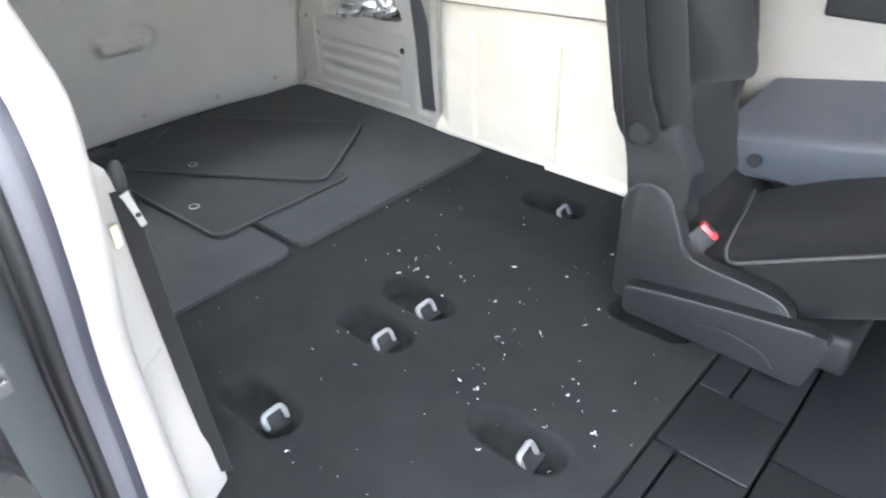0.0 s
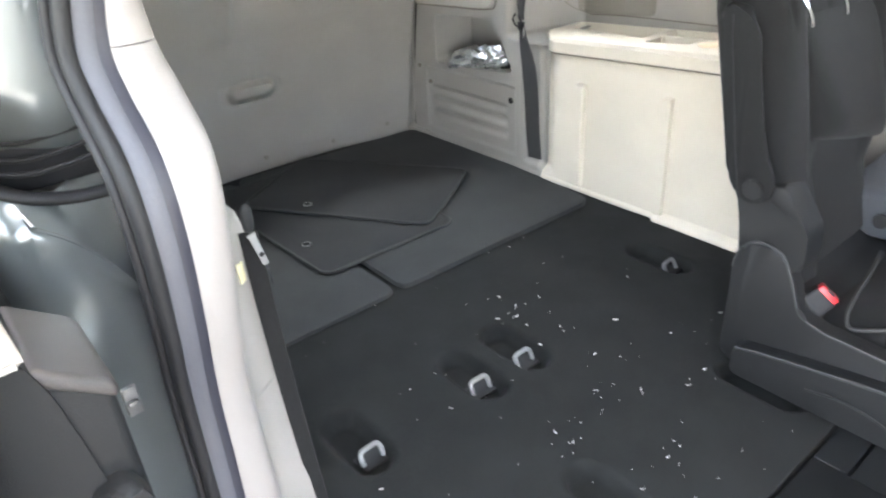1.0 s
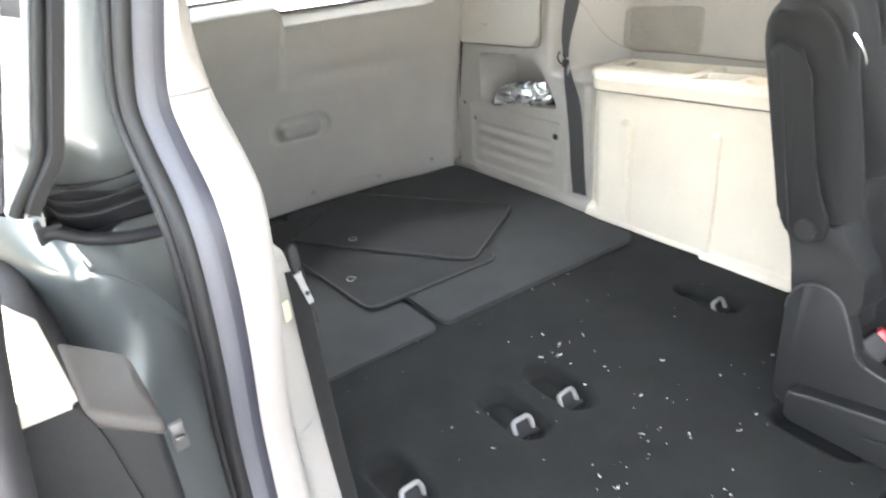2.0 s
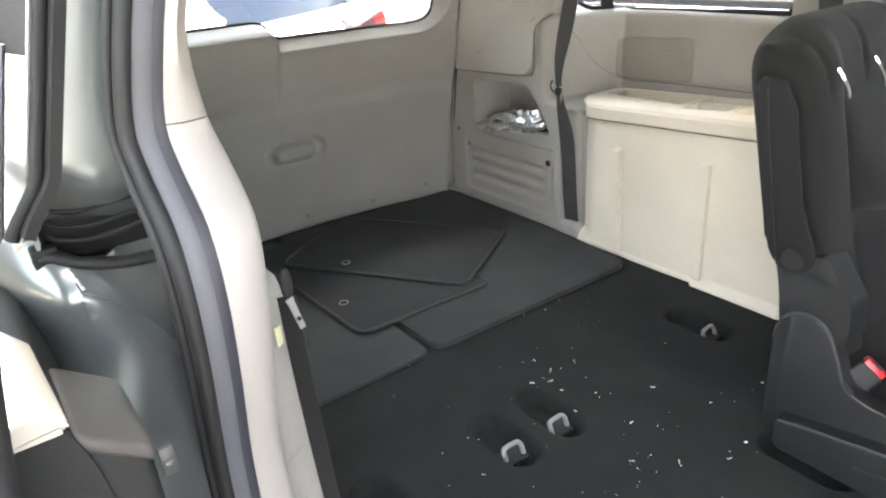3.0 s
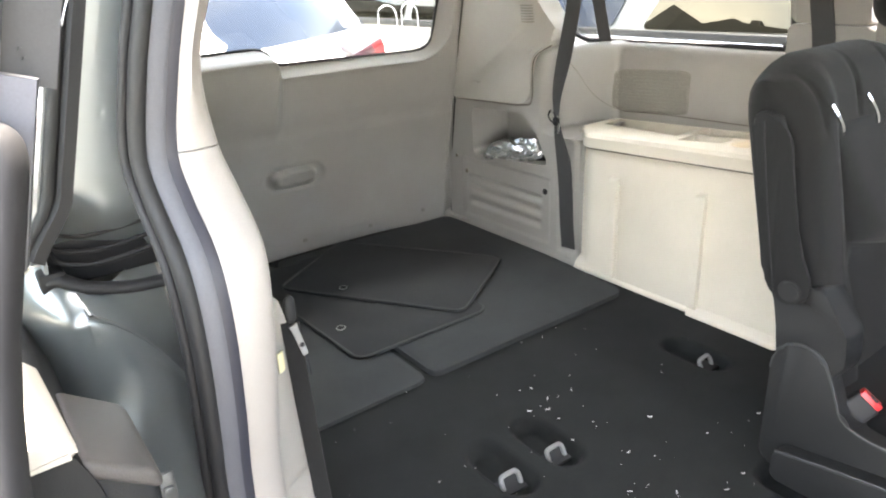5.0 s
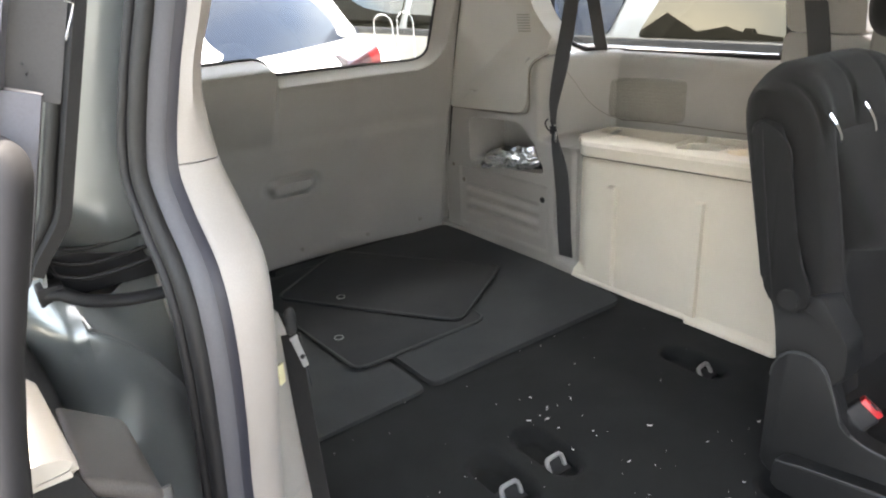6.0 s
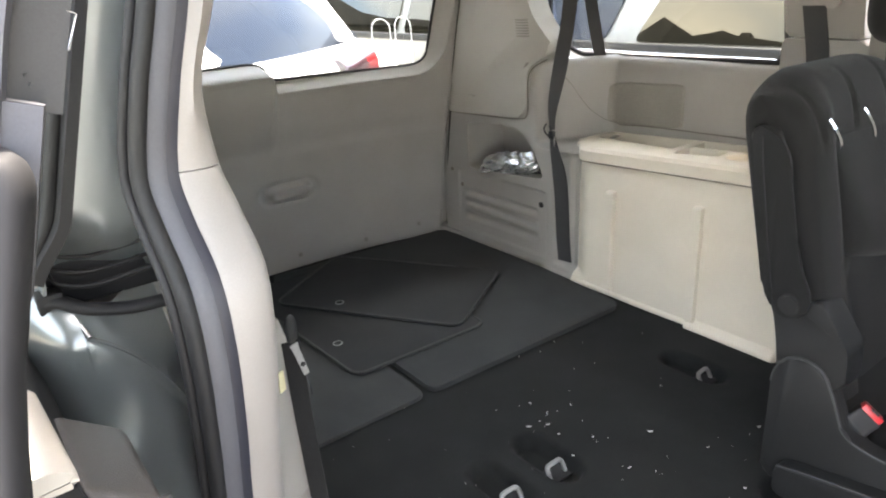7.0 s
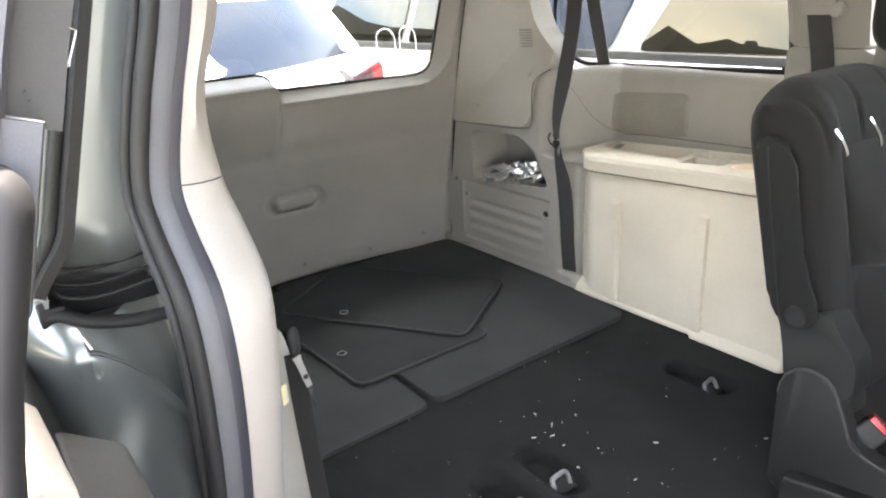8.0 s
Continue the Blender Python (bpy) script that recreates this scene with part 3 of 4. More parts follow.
    return (2 * t**3 - 3 * t**2 + 1) * table[i] + (t**3 - 2 * t**2 + t) * m0 + (-2 * t**3 + 3 * t**2) * table[i + 1] + (t**3 - t**2) * m1


def trim_section(z):
    x, l, r = curve(z, XF), curve(z, YL), curve(z, YR)
    w = r - l
    return [(x - 0.05, l + 0.002, z), (x - 0.012, l + 0.001, z), (x - 0.003, l + 0.004, z), (x, l + 0.012, z), (x + 0.002, l + w * 0.5, z), (x - 0.001, r - 0.014, z),
            (x - 0.005, r - 0.005, z), (x - 0.014, r - 0.0005, z), (x - 0.05, r + 0.001, z), (x - 0.22, r + 0.004, z)]


def capped(sections):
    bm = bmesh.new()
    rows = [[bm.verts.new(p) for p in s] for s in sections]
    n = len(rows[0])
    for a, b in zip(rows, rows[1:]):
        for i in range(n):
            bm.faces.new((a[i], a[(i + 1) % n], b[(i + 1) % n], b[i]))
    bm.faces.new(rows[0])
    bm.faces.new(rows[-1][::-1])
    return bm


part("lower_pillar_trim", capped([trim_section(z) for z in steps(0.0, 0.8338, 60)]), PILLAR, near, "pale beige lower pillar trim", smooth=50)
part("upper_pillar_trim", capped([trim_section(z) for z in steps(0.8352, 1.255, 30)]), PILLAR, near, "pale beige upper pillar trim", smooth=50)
path = [Vector((curve(z, XF) - 0.010, curve(z, YL), z)) for z in steps(-0.04, 1.25, 90)]
out = (0, -1, 0)
part("weatherstrip_flange", sweep([p + Vector((0.0, -0.014, 0)) for p in path], [(-0.006, -0.006), (0.012, -0.008), (0.014, 0.004), (0.004, 0.010), (-0.005, 0.009)], out), STRIP, near, "blue-grey rubber weatherstrip", smooth=50)
part("weatherstrip_root", sweep([p + Vector((0.0, -0.014, 0)) for p in path], [(-0.020, -0.008), (-0.005, -0.008), (-0.005, 0.006), (-0.009, 0.0075), (-0.018, 0.006)], out), NAVY, near, "dark root of the weatherstrip", smooth=50)
part("weatherstrip_bulb", sweep([p + Vector((-0.004, -0.034, 0)) for p in path], circle(0.0095, 12, 1.0, 1.3), out), RUBBER, near, "black rubber weatherstrip bulb", smooth=80)
part("weatherstrip_bulb", sweep([p + Vector((-0.020, -0.044, 0)) for p in path], circle(0.006, 10), out), RUBBER, near, smooth=80)


# painted jamb behind the weatherstrip
def jamb_at(s, z):
    yi, yo = -0.862 + (z - 0.797) * 0.27, -0.937 + (z - 0.793) * 0.30
    if z < 0.79:
        yo -= 0.028 * sm((0.79 - z) / 0.07)
        yi = -0.85
    y = yo + (yi - yo) * s
    x = 1.420 - 0.0012 * (2 * s - 1) ** 2 + 0.03 * sm((s - 0.86) / 0.14) - 0.062 * sm((0.812 - z) / 0.125) ** 1.6
    x += 0.006 * math.sin(s * 7 + z * 30) * sm((0.80 - z) / 0.05)
    x -= 0.0007 * math.exp(-((y + 0.886) ** 2 + (z - 0.875) ** 2) / 0.000008)
    return (x, y, z)


part("jamb_column", sheet(steps(0, 1, 34), steps(0.70, 1.25, 110), jamb_at, 0.004), PAINT, near, "green-grey painted door jamb", smooth=70)
edge = [Vector((1.418, -0.940 + (z - 0.793) * 0.30 - 0.024 * sm((0.79 - z) / 0.07), z)) for z in steps(0.725, 1.25, 50)]
part("outer_edge_seal", sweep(edge, [(-0.004, -0.012), (0.010, -0.012), (0.013, -0.002), (0.008, 0.012), (-0.004, 0.012)], out), RUBBER, near, "black rubber edge seal", smooth=50)
part("outer_edge_seal", sweep([p + Vector((-0.004, -0.018, 0)) for p in edge], circle(0.008, 8), out), GREY_PLASTIC, near, smooth=60)
for k, (z, x, r) in enumerate(((0.742, 1.386, 0.0024), (0.722, 1.384, 0.0030), (0.707, 1.390, 0.0034))):
    pts = smooth_path([(x - 0.01, -0.972 + k * 0.002, z + 0.012), (x, -0.962, z), (x + 0.004, -0.93, z - 0.009), (x + 0.004, -0.89, z - 0.008), (x + 0.004, -0.85, z - 0.004)], 6)
    part("track_rib", sweep(pts, circle(r, 10, 1.0, 0.7), (0, 0, 1)), RUBBER, near, "black rubber rib of the door track", smooth=80)
part("track_backing", box((1.30, -0.975, 0.67), (1.374, -0.84, 0.748), 0.006), RUBBER, near)
pts = smooth_path([(1.395, -0.985, 0.690), (1.405, -0.968, 0.692), (1.415, -0.945, 0.680), (1.42, -0.90, 0.668), (1.42, -0.85, 0.664)], 6)
part("track_gasket", sweep(pts, circle(0.0075, 10, 1.0, 1.5), (0, 0, 1)), RUBBER, near, "black rubber lower gasket", smooth=80)
part("gasket_tab", box((1.378, -0.990, 0.678), (1.408, -0.962, 0.704), 0.004), RUBBER, near, "black rubber tab")


def flange_z(y):
    return 0.655 - 0.5 * max(y + 0.955, 0) - 9.0 * max(y + 0.955, 0) ** 2


def bulge_at(y, z, above=False):
    zf = flange_z(y)
    x = 1.446 - 0.004 * ((y + 0.95) / 0.05) ** 2
    # rounded shoulder towards the outside and a dome over the top of it
    left = max(-0.968 - y, 0)
    x -= 20.0 * left ** 2
    if y < -0.957:
        x -= 16.0 * max(z - 0.640, 0) ** 2
    elif above:
        x -= 0.010 + (z - zf) * 0.62
    else:
        x -= 0.008 * math.exp(-max(zf - z, 0) / 0.010)
    # the inner side falls away past a soft ridge
    ridge = y - (-0.917 + 0.20 * max(0.60 - z, 0))
    x -= 0.42 * (ridge + math.sqrt(ridge * ridge + 0.00012)) * sm((max(zf - z, 0) + 0.02) / 0.05)
    # shallow dish pressed into the face, and small dents
    x -= 0.006 * math.exp(-((y + 0.944) / 0.030) ** 2 - ((z - 0.555) / 0.055) ** 2)
    x += 0.009 * math.exp(-((y + 0.938) / 0.028) ** 2 - ((z - 0.475) / 0.045) ** 2)
    for cy, cz in ((-0.921, 0.577), (-0.953, 0.626), (-0.972, 0.628)):
        x -= 0.0014 * math.exp(-((y - cy) ** 2 + (z - cz) ** 2) / 0.000012)
    x += 0.0018 * noise.noise((y * 20, z * 13, 2))
    return (x, y, z)


JAMB_Y = steps(-1.04, -0.9572, 44) + steps(-0.9568, -0.845, 56)
part("wheelhouse_jamb", sheet(JAMB_Y, steps(0, 1, 170), lambda y, v: bulge_at(y, -0.1 + (flange_z(y) + 0.1) * v)), PAINT, near, "dented green-grey painted wheelhouse", smooth=80)
part("wheelhouse_top", sheet(JAMB_Y, steps(0, 1, 36), lambda y, v: bulge_at(y, flange_z(y) + (0.674 + 0.03 * sm((-0.945 - y) / 0.03) - flange_z(y)) * v, True)), PAINT, near, "green-grey painted top of the wheelhouse", smooth=80)
part("flange", tube([Vector(bulge_at(y, flange_z(y) - 0.002)) + Vector((0.003, 0, 0)) for y in steps(-0.955, -0.85, 24)], 0.0014, 6), PAINT, near)
part("flange", tube(smooth_path([(1.41, -0.962, 0.692), (1.42, -0.958, 0.672), (1.442, -0.952, 0.655)], 5), 0.0028, 6), PAINT, near)
part("bracket", join(box((1.44, -0.930, 0.37), (1.450, -0.910, 0.415), 0.003), box((1.450, -0.927, 0.388), (1.458, -0.914, 0.397), 0.002)), STEEL, near, "small zinc bracket")

# outer body side with its door rail, and the inside quarter wall
part("body_side", sheet(steps(-0.28, 1.405, 24), steps(-0.35, 1.22, 40), lambda x, z: (x, -0.978 - 0.03 * sm((0.75 - z) / 0.2) + 0.30 * max(z - 0.76, 0), z), 0.004), PAINT, near, "green-grey painted outer side")
part("door_rail", box((-0.15, -1.002, 0.690), (1.37, -0.976, 0.705), 0.003), CREAM, near, "pale door rail along the side")
part("door_rail", box((-0.15, -1.010, 0.655), (1.37, -0.982, 0.664), 0.003), CREAM, near)
part("quarter_wall", box((0.0, -0.80, 0.0), (1.33, -0.735, 0.56), 0.015, 3), BEIGE_GREY_SHADED, near, "grey-beige inner quarter panel")
part("quarter_wall_upper", box((0.0, -0.93, 0.50), (1.30, -0.83, 0.76), 0.02, 3), BEIGE_GREY_SHADED, near)
part("quarter_wall_rear", box((0.02, -0.92, 0.70), (0.42, -0.76, 1.25), 0.02, 3), BEIGE_GREY_SHADED, near)
# unseen pane, added here to cut the light reaching the rear
part("quarter_pane", sheet(steps(0.40, 1.36, 4), steps(0.74, 1.18, 4), lambda x, z: (x, -0.93 + 0.28 * (z - 0.76), z), 0.004), DIMMER_PANE, near, "unseen dark pane added to dim light through the near quarter opening")
part("roof_rail", box((0.1, -0.90, 1.15), (3.3, -0.72, 1.27), 0.03, 3), PAINT, near)
# inner side block: darker beige stands in for its weaker light
bm = prism(fillet([(1.30, 0.30), (1.478, 0.30), (1.474, 0.50), (1.455, 0.575), (1.30, 0.575)], 0.02), "y", -0.79, -0.733, 0.006)
for v in bm.verts:
    f = (v.co.y + 0.79) / 0.057
    v.co.x -= 0.05 * f * (v.co.x - 1.30) / 0.178
    v.co.y += 0.019 * f
part("side_shelf", bm, BEIGE_GREY_SHADED, near, "beige trim block beside the pillar")
bm = box((-0.0015, -0.006, -0.015), (0.0015, 0.006, 0.015), 0.0005)
bm.transform(Matrix.Translation((1.4475, -0.742, 0.509)) @ Matrix.Rotation(radians(33), 4, "Z"))
part("label", bm, LABEL, near, "small pale yellow paper label")
# sill trim likewise has its shade put into the darker beige
bm = capped([[(1.34, y0 + 0.021, z), (1.34, -0.86, z), (x1 - 0.01, -0.86, z), (x1 - 0.005, -0.79, z), (x1 - 0.054, y0 + 0.017, z), (x1 - 0.064, y0 + 0.021, z)]
             for z, x1, y0 in ((0.0, 1.502, -0.715), (0.10, 1.500, -0.716), (0.135, 1.496, -0.719), (0.17, 1.488, -0.728), (0.24, 1.482, -0.735), (0.34, 1.480, -0.737))])
part("sill_trim", bm, BEIGE_GREY_SHADED, near, "beige sill trim at the foot of the pillar", smooth=30)
part("sill", box((1.50, -0.99, -0.14), (3.3, -0.722, -0.012), 0.02, 3), MID_PLASTIC, near, "dark step plate along the door opening")
part("outer_sill", box((1.36, -1.03, -0.36), (3.3, -0.95, -0.10), 0.03, 3), PAINT, near)

# unseen front door and pillar further along the near side, added to block light
part("unseen_front_pillar", box((2.70, -0.92, -0.1), (2.82, -0.76, 1.2), 0.02, 3), PAINT, near)
part("unseen_front_door", box((2.83, -0.94, -0.15), (3.34, -0.80, 0.74), 0.02, 3), PAINT, near)

# ---- open sliding door beside the body ----
sdoor = thing("sliding_door", "open green-grey sliding door with beige shelf and black vinyl armrest", "door", at=(1.3, -1.08, GROUND))
sdoor.location = (0, 0, 0)
DZ = [-0.40, 0.30, 0.60, 0.76, 0.82, 0.93, 1.0, 1.22]
DY = [-1.075, -1.078, -1.064, -1.041, -1.029, -0.996, -0.975, -0.90]


def door_y(z):
    i = max(j for j in range(len(DZ) - 1) if z >= DZ[j] - 1e-9)
    t = (z - DZ[i]) / (DZ[i + 1] - DZ[i])
    return DY[i] + (DY[i + 1] - DY[i]) * t


def edge_path(dx, dy, z0, z1, n=30):
    return [Vector((1.84 + dx, door_y(z) + dy, z)) for z in steps(z0, z1, n)]


part("outer_skin", sheet(steps(0.72, 1.87, 16), steps(-0.32, 0.74, 24), lambda x, z: (x, door_y(z) - 0.10 - 0.02 * math.sin((z + 0.3) * 2.6), z), 0.004), PAINT, sdoor, "green-grey painted door skin")
part("door_core", box((0.74, -1.15, -0.30), (1.80, -1.095, 0.60), 0.01), GREY_PLASTIC, sdoor)
ribs = [(-0.084 + 0.084 * k / 40, 0.020 + 0.006 * abs(math.sin(math.pi * (k / 40 * 4 + 0.02))) ** 0.6 - 0.012 * abs(k / 20 - 1) ** 6) for k in range(41)]
ribs += [(-0.002, -0.02), (-0.082, -0.02)]
rows = []
for z in steps(-0.3, 0.908, 30) + [0.912 + 0.030 * math.sin(a) for a in steps(0.1, 1.5, 10)]:
    s = 0.6 + 0.4 * max(1 - max((z - 0.912) / 0.0305, 0) ** 2.5, 0.0) ** 0.5
    rows.append([(1.836 + q * s, door_y(z) - 0.042 + (p + 0.042) * s, z) for p, q in ribs])
part("edge_seal", capped(rows), EDGE, sdoor, "ribbed dark grey edge trim", smooth=50)
part("frame_foot", sweep(edge_path(-0.036, -0.012, 0.86, 0.963, 6), [(-0.03, -0.014), (0.016, -0.014), (0.019, 0.0), (0.016, 0.014), (-0.03, 0.014)], (0, 1, 0)), STRIP, sdoor, "blue-grey foot of the frame", smooth=30)
part("window_frame", sweep(edge_path(-0.03, -0.035, 0.93, 1.22), [(-0.05, -0.012), (0.018, -0.012), (0.022, 0.0), (0.018, 0.012), (-0.05, 0.012)], (0, 1, 0)), STRIP, sdoor, "blue-grey window frame upright", smooth=30)
part("latch_block", sweep(edge_path(-0.06, -0.002, 0.955, 1.10), [(-0.03, -0.012), (0.020, -0.012), (0.022, 0.012), (-0.03, 0.012)], (0, 1, 0)), RIM_GLINT_LATCH, sdoor, "dark grey latch housing", smooth=30)
for y, z in ((-0.984, 0.973), (-0.983, 0.9675)):
    part("latch_screw", disc((1.7935, y, z), (1, 0, 0), 0.0014, 0.003, 14, 0.0004), RIM_GLINT_LATCH, sdoor, "small dark screw head")
part("latch_edge", tube([(1.7925, -0.9565, 1.0045), (1.7925, -0.9525, 1.0025), (1.7925, -0.9605, 0.9835)], 0.0007, 6), CHROME, sdoor, "bright edge line of the latch plate")
part("window_frame", box((0.74, -1.12, 0.66), (0.80, -1.08, 1.2), 0.01), PAINT, sdoor)
bm = prism(fillet([(-1.10, 0.660), (-1.10, 0.674), (-1.06, 0.683), (-1.024, 0.680), (-1.012, 0.670), (-1.014, 0.660)], 0.008, 4), "x", 0.80, 1.716, 0.007, 3)
bmesh.ops.bisect_plane(bm, geom=bm.verts[:] + bm.edges[:] + bm.faces[:], plane_co=(1.56, 0, 0), plane_no=(1, 0, 0))
bmesh.ops.bisect_plane(bm, geom=bm.verts[:] + bm.edges[:] + bm.faces[:], plane_co=(1.30, 0, 0), plane_no=(1, 0, 0))
for v in bm.verts:
    v.co.y -= (0.05 * max(1.70 - v.co.x, 0) + 0.45 * max(1.56 - v.co.x, 0) ** 1.2) * sm((v.co.y + 1.09) / 0.04)
part("shelf", bm, CREAM, sdoor, "cream plastic door shelf", smooth=50)
bm = box((1.556, -1.014, 0.46), (1.688, -0.959, 0.628), 0.010, 4)
for v in bm.verts:
    v.co.z -= 0.75 * (v.co.y + 1.012)
part("armrest_base", bm, GREY_PLASTIC, sdoor, "dark grey armrest base", smooth=60)
bm = box((1.552, -1.014, 0.618), (1.692, -0.955, 0.640), 0.009, 4)
for v in bm.verts:
    v.co.z -= 0.75 * (v.co.y + 1.012)
part("armrest", bm, LEATHER, sdoor, "worn brown-black grained armrest", smooth=60)
part("front_trim", prism(fillet([(-1.10, -0.25), (-1.10, 0.660), (-1.020, 0.660), (-1.004, 0.61), (-0.985, 0.45), (-1.0, -0.25)], 0.015, 4), "x", 0.9, 1.694, 0.01, 3), GREY_PLASTIC, sdoor, "dark grey lower door trim")
part("pocket", prism(fillet([(-1.005, 0.30), (-1.01, 0.50), (-0.975, 0.505), (-0.960, 0.47), (-0.966, 0.36)], 0.015, 4), "x", 1.45, 1.715, 0.012, 3), GREY_PLASTIC, sdoor)
part("pane", sheet(steps(0.80, 1.80, 4), steps(0.68, 1.2, 4), lambda x, z: (x, door_y(z) - 0.06, z), 0.004), PANE, sdoor)

# ---- captain seat ----
seat = thing("captain_seat", "black cloth captain seat with raised armrest and plastic side shields", "seat")
UP = [(1.685, 0.012), (1.683, 0.25), (1.698, 0.287), (1.733, 0.306), (1.776, 0.296), (1.803, 0.24), (1.826, 0.178), (1.87, 0.163), (1.99, 0.157), (2.035, 0.145), (2.055, 0.11), (2.05, 0.03), (1.75, 0.012)]
part("upper_shield", prism(fillet(UP, 0.02, 4), "y", 0.163, 0.205, 0.010, 4), GREY_PLASTIC, seat, "dark grey plastic recliner shield", smooth=50)
LOW = [(1.728, 0.004), (1.727, 0.064), (1.742, 0.077), (1.90, 0.105), (2.10, 0.134), (2.128, 0.128), (2.126, 0.10), (2.106, 0.004)]
part("lower_shield", prism(fillet(LOW, 0.012, 4), "y", 0.132, 0.166, 0.006, 3), GREY_PLASTIC, seat, "dark grey plastic base shield", smooth=50)
# paler tubes paint the soft highlight along both shield rims
part("shield_rim_highlight", tube(smooth_path([(1.732, 0.133, 0.070), (1.80, 0.131, 0.086), (1.95, 0.131, 0.111), (2.10, 0.131, 0.132)], 6), 0.0035, 8), RIM_GLINT_LATCH, seat)
part("shield_rim_highlight", tube([(x, 0.1655, z) for x, z in fillet(UP, 0.02, 6) if z > 0.10], 0.0032, 8, closed_path=False), RIM_GLINT_LATCH, seat)
part("shield_crease", tube(smooth_path([(1.88, 0.131, 0.05), (1.95, 0.130, 0.062), (2.02, 0.131, 0.05), (2.05, 0.132, 0.02)], 6), 0.003, 6), GREY_PLASTIC, seat)
ARM = [(1.586, 0.716), (1.603, 0.738), (1.634, 0.734), (1.659, 0.720), (1.676, 0.694), (1.690, 0.630), (1.705, 0.562), (1.723, 0.491), (1.744, 0.450), (1.747, 0.425), (1.738, 0.402), (1.713, 0.392), (1.676, 0.394), (1.643, 0.430), (1.620, 0.544), (1.598, 0.650)]
bm = prism(fillet(ARM, 0.012, 3), "y", 0.132, 0.176, 0.007, 3)
for v in bm.verts:
    # the rear edge of the pad is chamfered away
    rear = 1.640 + (0.715 - v.co.z) * 0.186
    if v.co.y < 0.15:
        v.co.y += 0.45 * max(rear - v.co.x, 0)
    else:
        v.co.x -= 0.022 * sm((v.co.x - rear) / 0.03)
arm = part("armrest", bm, ARM_CLOTH, seat, "black cloth armrest folded upright", smooth=35)
part("seam", tube(smooth_path([(1.622, 0.1335, 0.722), (1.633, 0.1305, 0.660), (1.648, 0.1305, 0.580), (1.662, 0.1305, 0.505), (1.683, 0.1315, 0.402)], 6), 0.0012, 6), GREY_PLASTIC, arm, "stitched seam along the armrest")
part("pivot_cap", disc((1.711, 0.130, 0.421), (0, -1, 0), 0.019, 0.006, 28, 0.002), GREY_PLASTIC, arm, "round pivot cap")
part("pivot_ring", tube([(1.711 + 0.0205 * math.cos(a), 0.1312, 0.421 + 0.0205 * math.sin(a)) for a in steps(0, 2 * math.pi, 28)[:-1]], 0.0012, 6, closed_path=True), DARK, arm)
COVER = [(1.655, 0.43), (1.700, 0.40), (1.750, 0.43), (1.810, 0.345), (1.815, 0.27), (1.74, 0.235), (1.690, 0.25), (1.678, 0.33)]
part("recliner_cover", prism(fillet(COVER, 0.015, 4), "y", 0.168, 0.235, 0.008, 3), GREY_PLASTIC, seat, "dark plastic recliner cover", smooth=50)


BACK_MID, BACK_HALF = 0.410, 0.250


def back_section(y, k, n=64):
    """Point k of a closed outline over the backrest at y: up the front, over the top, down the back."""
    e = min(abs(y - BACK_MID) / BACK_HALF, 1.0)
    side = BACK_HALF * (1 - e)
    deep = 0.066 * (1 - e ** 8) ** 0.40 + 0.0002
    z_top = 0.788 + 0.034 * sm(side / 0.14)
    z_low = 0.20
    zc = z_top - 0.085
    t = k / n
    if t < 0.42:
        z, o, front = z_low + (zc - z_low) * t / 0.42, 1.0, True
    elif t > 0.58:
        z, o, front = z_low + (zc - z_low) * (1 - t) / 0.42, -1.0, False
    else:
        a = math.pi * (t - 0.42) / 0.16
        o = math.copysign(abs(math.cos(a)) ** 0.75, math.cos(a))
        z, front = zc + 0.085 * math.sin(a) ** 0.9, o > 0
    x = 1.712 - 0.225 * (z - 0.28) + deep * o
    if front:
        fade = max(o, 0) * sm((z - 0.34) / 0.08)
        x += fade * (0.016 * sm(side / 0.03) * sm((0.125 - side) / 0.05) + 0.004 * noise.noise((y * 7, z * 6, 1)))
        for g in (0.208, 0.366, 0.505):
            x -= 0.007 * fade * math.exp(-((y - g - 0.04 * (0.76 - z)) / 0.005) ** 2) * sm((z - 0.70) / 0.02)
        # the middle is drawn in under the padded insert
        x -= 0.022 * sm((0.50 - z) / 0.10) * sm((y - 0.27) / 0.06) * max(o, 0)
    # drawn in between the recliner covers
    return (x, BACK_MID + (y - BACK_MID) * (1 - 0.15 * sm((0.44 - z) / 0.10)), z)


bm = sheet([BACK_MID + BACK_HALF * math.sin(a) for a in steps(-math.pi / 2, math.pi / 2, 90)], list(range(65)), back_section)
bmesh.ops.remove_doubles(bm, verts=bm.verts, dist=0.0008)
back = part("backrest", bm, FABRIC, seat, "black woven cloth backrest", smooth=70)


def pad_at(u, v):
    y = 0.252 + 0.33 * u
    z = 0.478 - 0.07 * u * (1 - v) + 0.225 * v
    edge = min(u, 1 - u) / 0.5
    swell = (1 - (1 - edge) ** 4) ** 0.5 * (1 - abs(2 * v - 1) ** 5) ** 0.5
    return (1.772 - 0.225 * (z - 0.28) + (0.016 + 0.044 * (1 - v)) * swell + 0.003 * noise.noise((y * 9, z * 9, 5)), y + 0.03 * (1 - v) * (1 - u), z)


part("back_pad", sheet(steps(0, 1, 40), steps(0, 1, 44), pad_at, 0.01), FABRIC, back, "padded black cloth insert", smooth=70)
for y in (0.218, 0.352):
    pts = smooth_path([(1.697, y - 0.006, 0.747), (1.707, y, 0.730), (1.714, y + 0.008, 0.711), (1.716, y + 0.014, 0.694)], 6)
